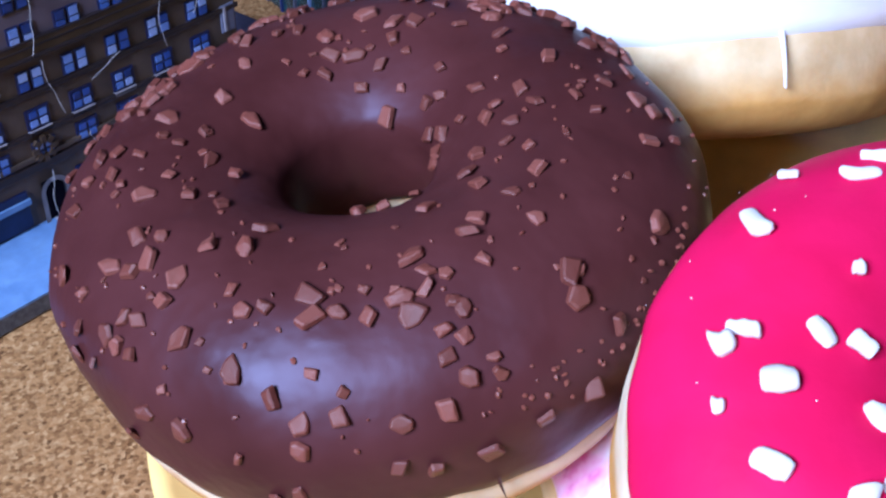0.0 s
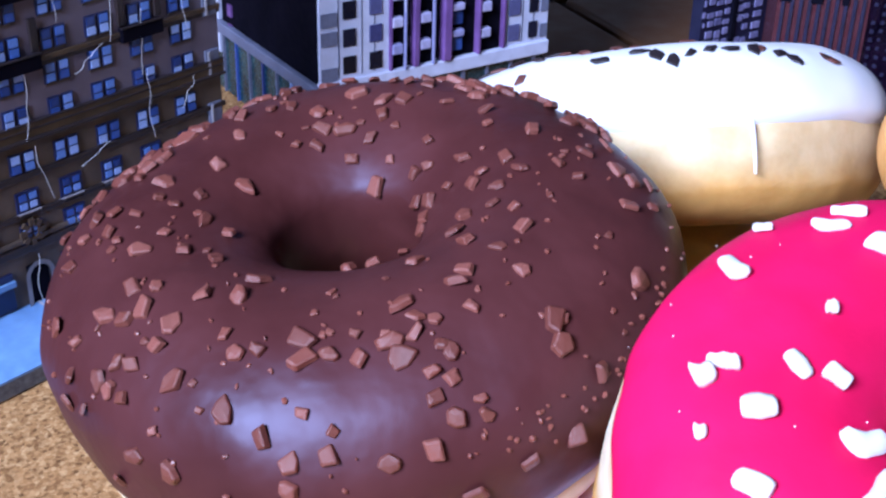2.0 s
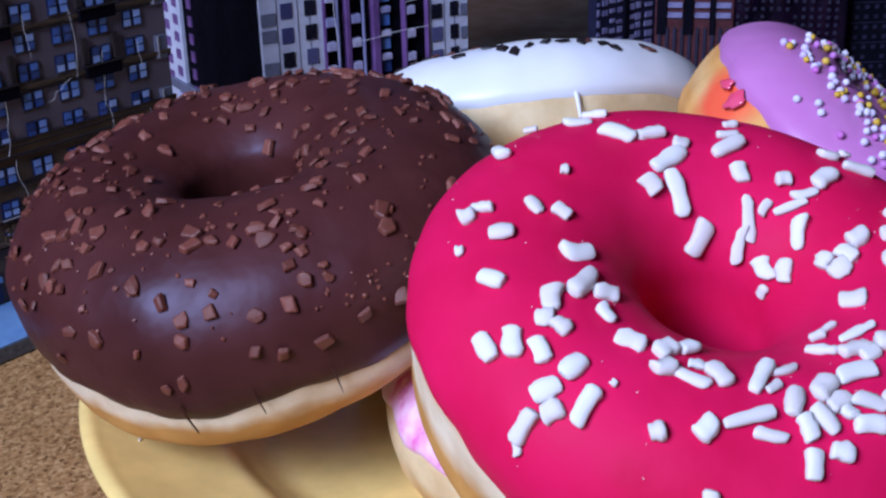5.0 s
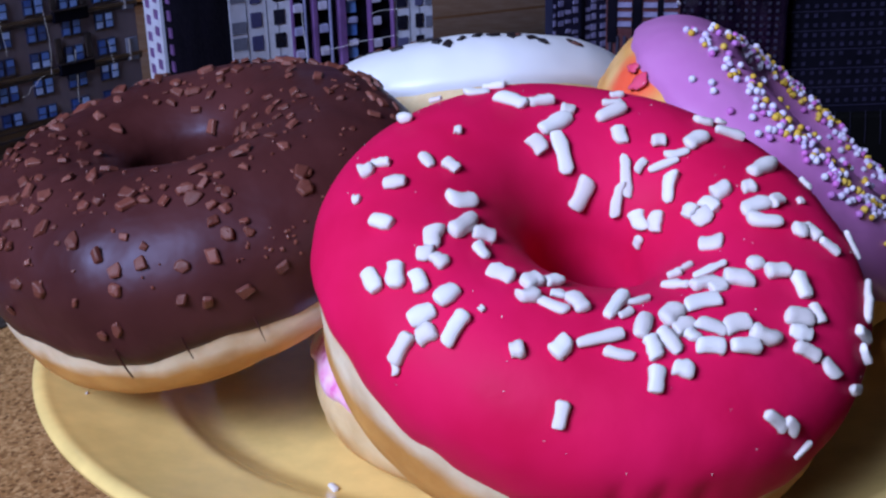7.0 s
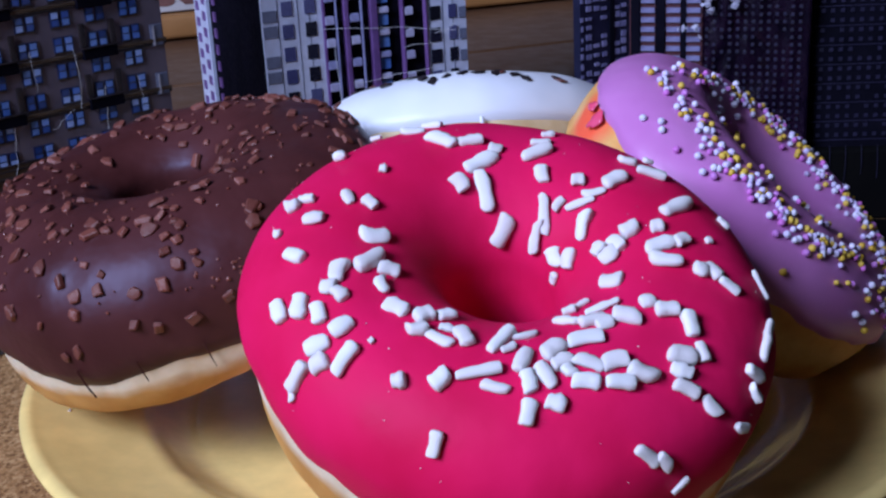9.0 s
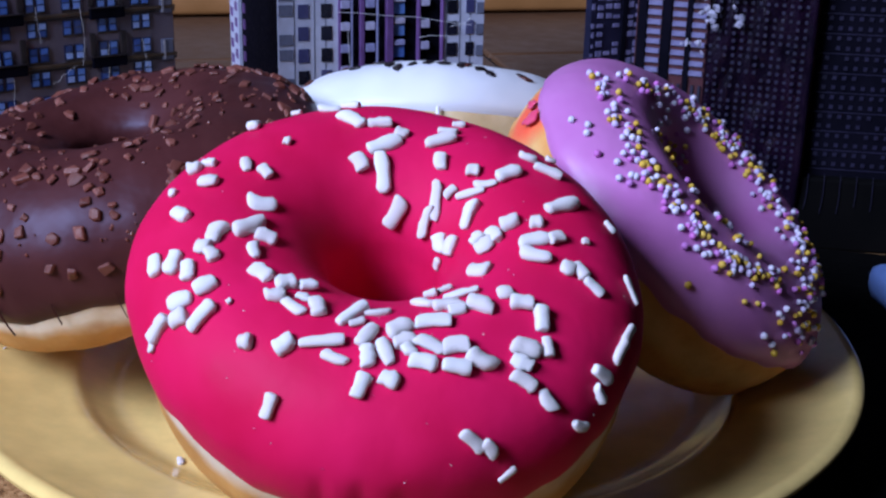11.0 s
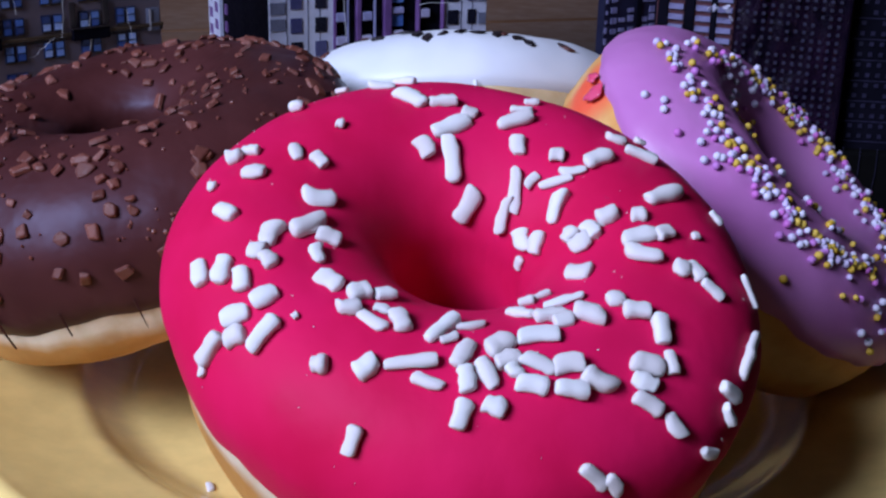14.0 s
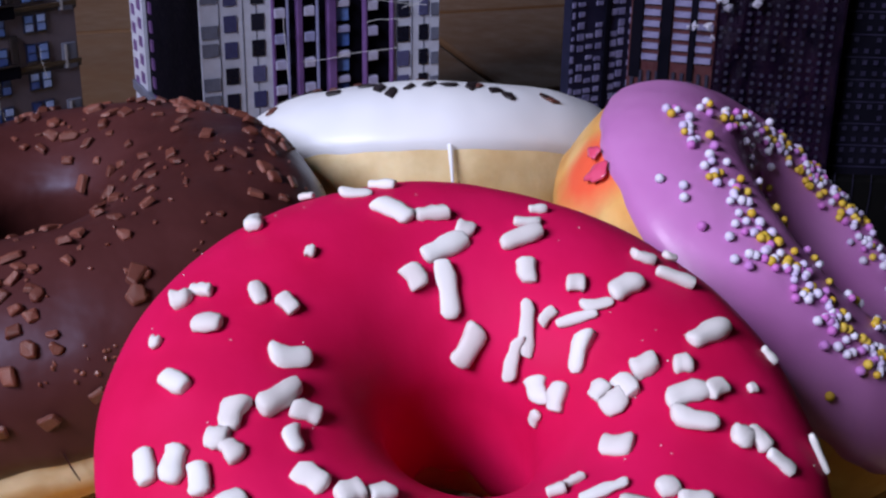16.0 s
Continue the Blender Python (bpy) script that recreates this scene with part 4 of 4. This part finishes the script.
# side wall: dark, with a pale strip of windows at its far edge
part("side_strip", box(-0.0012, 0.0, 0.063, 0.081, 0.012, TOP), PANEL, tower, "pale strip of printed windows")
side_win = mesh_of("window", box(-0.0016, -0.001, -0.0018, 0.0018, -0.0017, 0.0017), PURPLE)
side_dim = mesh_of("window", box(-0.0006, 0.0, -0.0014, 0.0014, -0.0018, 0.0018), PURPLE)
for k in range(26):
    for j in range(2):
        part("window", side_win, None, tower, at=pose(0, 0.0675 + 0.0085 * j, 0.02 + 0.0062 * k + 0.003 * j))
    part("window", side_dim, None, tower, at=pose(-0.0002, 0.0560, 0.021 + 0.0062 * k))
# The white band goes on here; its grey colour stands in for shade.
part("band", box(-0.0022, 0, -0.0022, 0.081, 0.0190, 0.0225, 0.0004), GREYPANEL, tower, "white band round the side, greyed to stand for shade")
part("shop_front", box(-0.0006, 0, 0, 0.081, 0, 0.0188), TEAL, tower, "dark shop glass with greenish light")
for k in range(8):
    part("shop_post", box(-0.0014, 0, 0.005 + 0.0092 * k, 0.0058 + 0.0092 * k, 0, 0.0189), PANE if k % 2 else GREYPANEL, tower)
rng = random.Random(5)
for x, z, dx, dz in ((0.05, 0.055, 0.012, 0.001), (0.02, 0.066, 0.05, -0.006), (0.024, 0.06, 0.001, -0.02), (0.062, 0.058, 0.008, 0.004), (0.03, 0.045, 0.03, 0.003)):
    strand(tower, [(x + dx * s, -0.0034 - rng.uniform(0, 0.001), z + dz * s + rng.uniform(-0.001, 0.001)) for s in (0, 0.2, 0.4, 0.6, 0.8, 1)], 0.00011)

# grey-blue block
grey = thing("paper_grey_block", pose(0.0178, 0.1626, 0, 0, 0, 36), "printed paper model of a grey-blue apartment block", "model building", "paper buildings")
part("wall", box(0, 0.03, 0, 0.004, 0, 0.17), GREYBLOCK, grey)
rows = []
rng = random.Random(6)
for k in range(48):
    for x, w in ((0.0008, 0.0008), (0.0034, 0.0022), (0.0066, 0.0022), (0.0098, 0.002), (0.0152, 0.002), (0.0178, 0.002), (0.0225, 0.003)):
        z = 0.012 + 0.0032 * k + rng.uniform(-0.0004, 0.0004)
        if rng.random() < 0.88:
            rows.append((x - w / 2 + rng.uniform(-0.0003, 0.0003), x + w / 2, -0.0004, 0.0001, z, z + rng.uniform(0.0011, 0.0021)))
me = boxes(rows)
me.materials.append(PALEDOT)
tagged(part("window_pattern", me, None, grey, "rows of small pale windows"), kind="stuff")
part("stripe", box(0.0119, 0.0137, -0.0006, 0, 0.0, 0.17), DARK, grey, "dark blue upright stripe")

# rust and violet block
rust = thing("paper_rust_block", pose(0.0345, 0.1485, 0, 0, 0, -9), "glossy printed paper tower in rust and violet", "model building", "paper buildings")
part("wall", box(0, 0.057, 0, 0.05, 0, 0.18), RUST, rust)
part("column", box(0.0005, 0.0035, -0.0008, 0, 0.048, 0.18), DARK, rust), part("column", box(0.0085, 0.0115, -0.0008, 0, 0.048, 0.18), DARK, rust), part("column", box(0.0165, 0.0182, -0.0008, 0, 0.048, 0.18), DARK, rust)
slat = mesh_of("slat", box(-0.0022, 0.0022, -0.0009, 0, -0.0008, 0.0008), PALEDOT)
for k in range(40):
    for x in (0.0060, 0.0142, 0.0206):
        part("slat", slat, None, rust, at=pose(x, 0, 0.054 + 0.0031 * k))
rows = [(0.001 + 0.0023 * i, 0.0019 + 0.0023 * i, -0.0007, 0, 0.018, 0.05) for i in range(10)]
me = boxes(rows)
me.materials.append(DIMDOT)
tagged(part("colonnade", me, None, rust, "row of thin pale posts"), kind="stuff")
film = bmesh.new()
grid = [[film.verts.new((0.0235 + 0.0335 * i / 30, -0.0008 - 0.0035 * abs(noise.noise(Vector((i * 0.22, j * 0.12, 3)))), 0.175 * j / 60)) for j in range(61)] for i in range(31)]
for i in range(30):
    for j in range(60):
        film.faces.new((grid[i][j], grid[i + 1][j], grid[i + 1][j + 1], grid[i][j + 1]))
bmesh.ops.solidify(film, geom=film.faces[:], thickness=0.0002)
part("glossy_front", film, FILM, rust, "crumpled glossy violet print", True)
rows = []
rng = random.Random(7)
for k in range(62):
    for i in range(13):
        if rng.random() < 0.9:
            x, z = 0.0245 + 0.0024 * i, 0.02 + 0.0024 * k
            y = -0.0008 - 0.0035 * abs(noise.noise(Vector(((x - 0.0235) / 0.0335 * 30 * 0.22, z / 0.175 * 60 * 0.12, 3)))) - 0.0002
            rows.append((x, x + 0.0009, y - 0.0003, y + 0.0004, z, z + 0.0009))
me = boxes(rows)
me.materials.append(DIMDOT)
tagged(part("window_pattern", me, None, rust, "grid of tiny dim windows"), kind="stuff")

# pale scraps that put the glossy film's glints into colour
rng = random.Random(12)
for x, z, w, h, n in ((0.0250, 0.0735, 0.0035, 0.0050, 16), (0.0310, 0.0800, 0.0028, 0.0055, 10), (0.0205, 0.0640, 0.0035, 0.0020, 6), (0.0170, 0.0790, 0.0030, 0.0020, 4), (0.0345, 0.0745, 0.0010, 0.0030, 4)):
    for _ in range(n):
        px, pz, size = rng.gauss(x, w * 0.6), rng.gauss(z, h * 0.6), rng.uniform(0.0006, 0.0018)
        bm = bmesh.new()
        count = rng.choice((5, 6, 7))
        rim = [bm.verts.new((size * rng.uniform(0.4, 1.1) * math.cos(a), rng.uniform(-0.0004, 0.0003), size * rng.uniform(0.4, 1.1) * math.sin(a))) for a in (2 * math.pi * k / count for k in range(count))]
        peak = bm.verts.new((0, -0.0006, 0))
        for k in range(count):
            bm.faces.new((rim[k], rim[(k + 1) % count], peak))
        bmesh.ops.solidify(bm, geom=bm.faces[:], thickness=0.00012)
        part("foil_scrap", bm, GLINT, rust, "pale scrap standing in for a glint on the film", at=pose(px, -0.0052, pz, rng.uniform(-25, 25), rng.uniform(-30, 30), rng.uniform(-40, 20)))

# dark block at the side
night = thing("paper_dark_block", pose(0.092, 0.1434, 0, 0, 0, 4), "dark printed paper tower on a black base", "model building", "paper buildings")
part("base", box(-0.004, 0.075, -0.004, 0.05, 0, 0.024, 0.001), NEARBLACK, night, "black base with a frayed edge")
part("wall", box(0, 0.07, 0, 0.045, 0.024, 0.18), DARK, night)
rows = []
for k in range(48):
    rows.append((0, 0.07, -0.0003, 0, 0.0262 + 0.0062 * k, 0.0265 + 0.0062 * k)) if k < 24 else None
    for i in range(22):
        if rng.random() < 0.9:
            rows.append((0.0022 + 0.003 * i, 0.0034 + 0.003 * i, -0.0004, 0, 0.0275 + 0.0031 * k, 0.0287 + 0.0031 * k))
me = boxes(rows)
me.materials.append(DIMDOT)
tagged(part("window_pattern", me, None, night, "rows of dim windows"), kind="stuff")
for k in range(12):
    strand(night, [(0.001 + 0.005 * k, -0.0042, 0.0255), (0.0015 + 0.005 * k, -0.0046, 0.019), (0.0005 + 0.0052 * k, -0.0044, 0.012 + 0.004 * rng.random())], 0.00012, DIMDOT)

# Near-black sheet, added to darken the ground right of the plate.
card = thing("dark_ground_sheet", pose(0, 0, 0), "near-black sheet added over the cork right of the plate", "card")
part("sheet", box(0.076, 0.40, -0.30, 0.137, 0.0002, 0.0016, 0.0004), NEARBLACK, card)
toy = thing("blue_model_car", pose(0.128, 0.092, 0.0016, 0, 0, 20), "small light blue toy shape on the near-black sheet", "toy")
shell = box(-0.016, 0.016, -0.009, 0.009, 0.001, 0.012, 0.004)
box(-0.009, 0.010, -0.0075, 0.0075, 0.012, 0.019, 0.003, into=shell)
part("body", shell, BLUETOY, toy, smooth=True)
for sx in (-0.009, 0.009):
    for sy in (-0.0085, 0.0085):
        bm = bmesh.new()
        bmesh.ops.create_cone(bm, cap_ends=True, segments=20, radius1=0.0034, radius2=0.0034, depth=0.003)
        bmesh.ops.rotate(bm, verts=bm.verts[:], cent=(0, 0, 0), matrix=Matrix.Rotation(math.pi / 2, 3, "X"))
        bmesh.ops.translate(bm, verts=bm.verts[:], vec=(sx, sy, 0.0034))
        part("wheel", bm, NEARBLACK, toy)
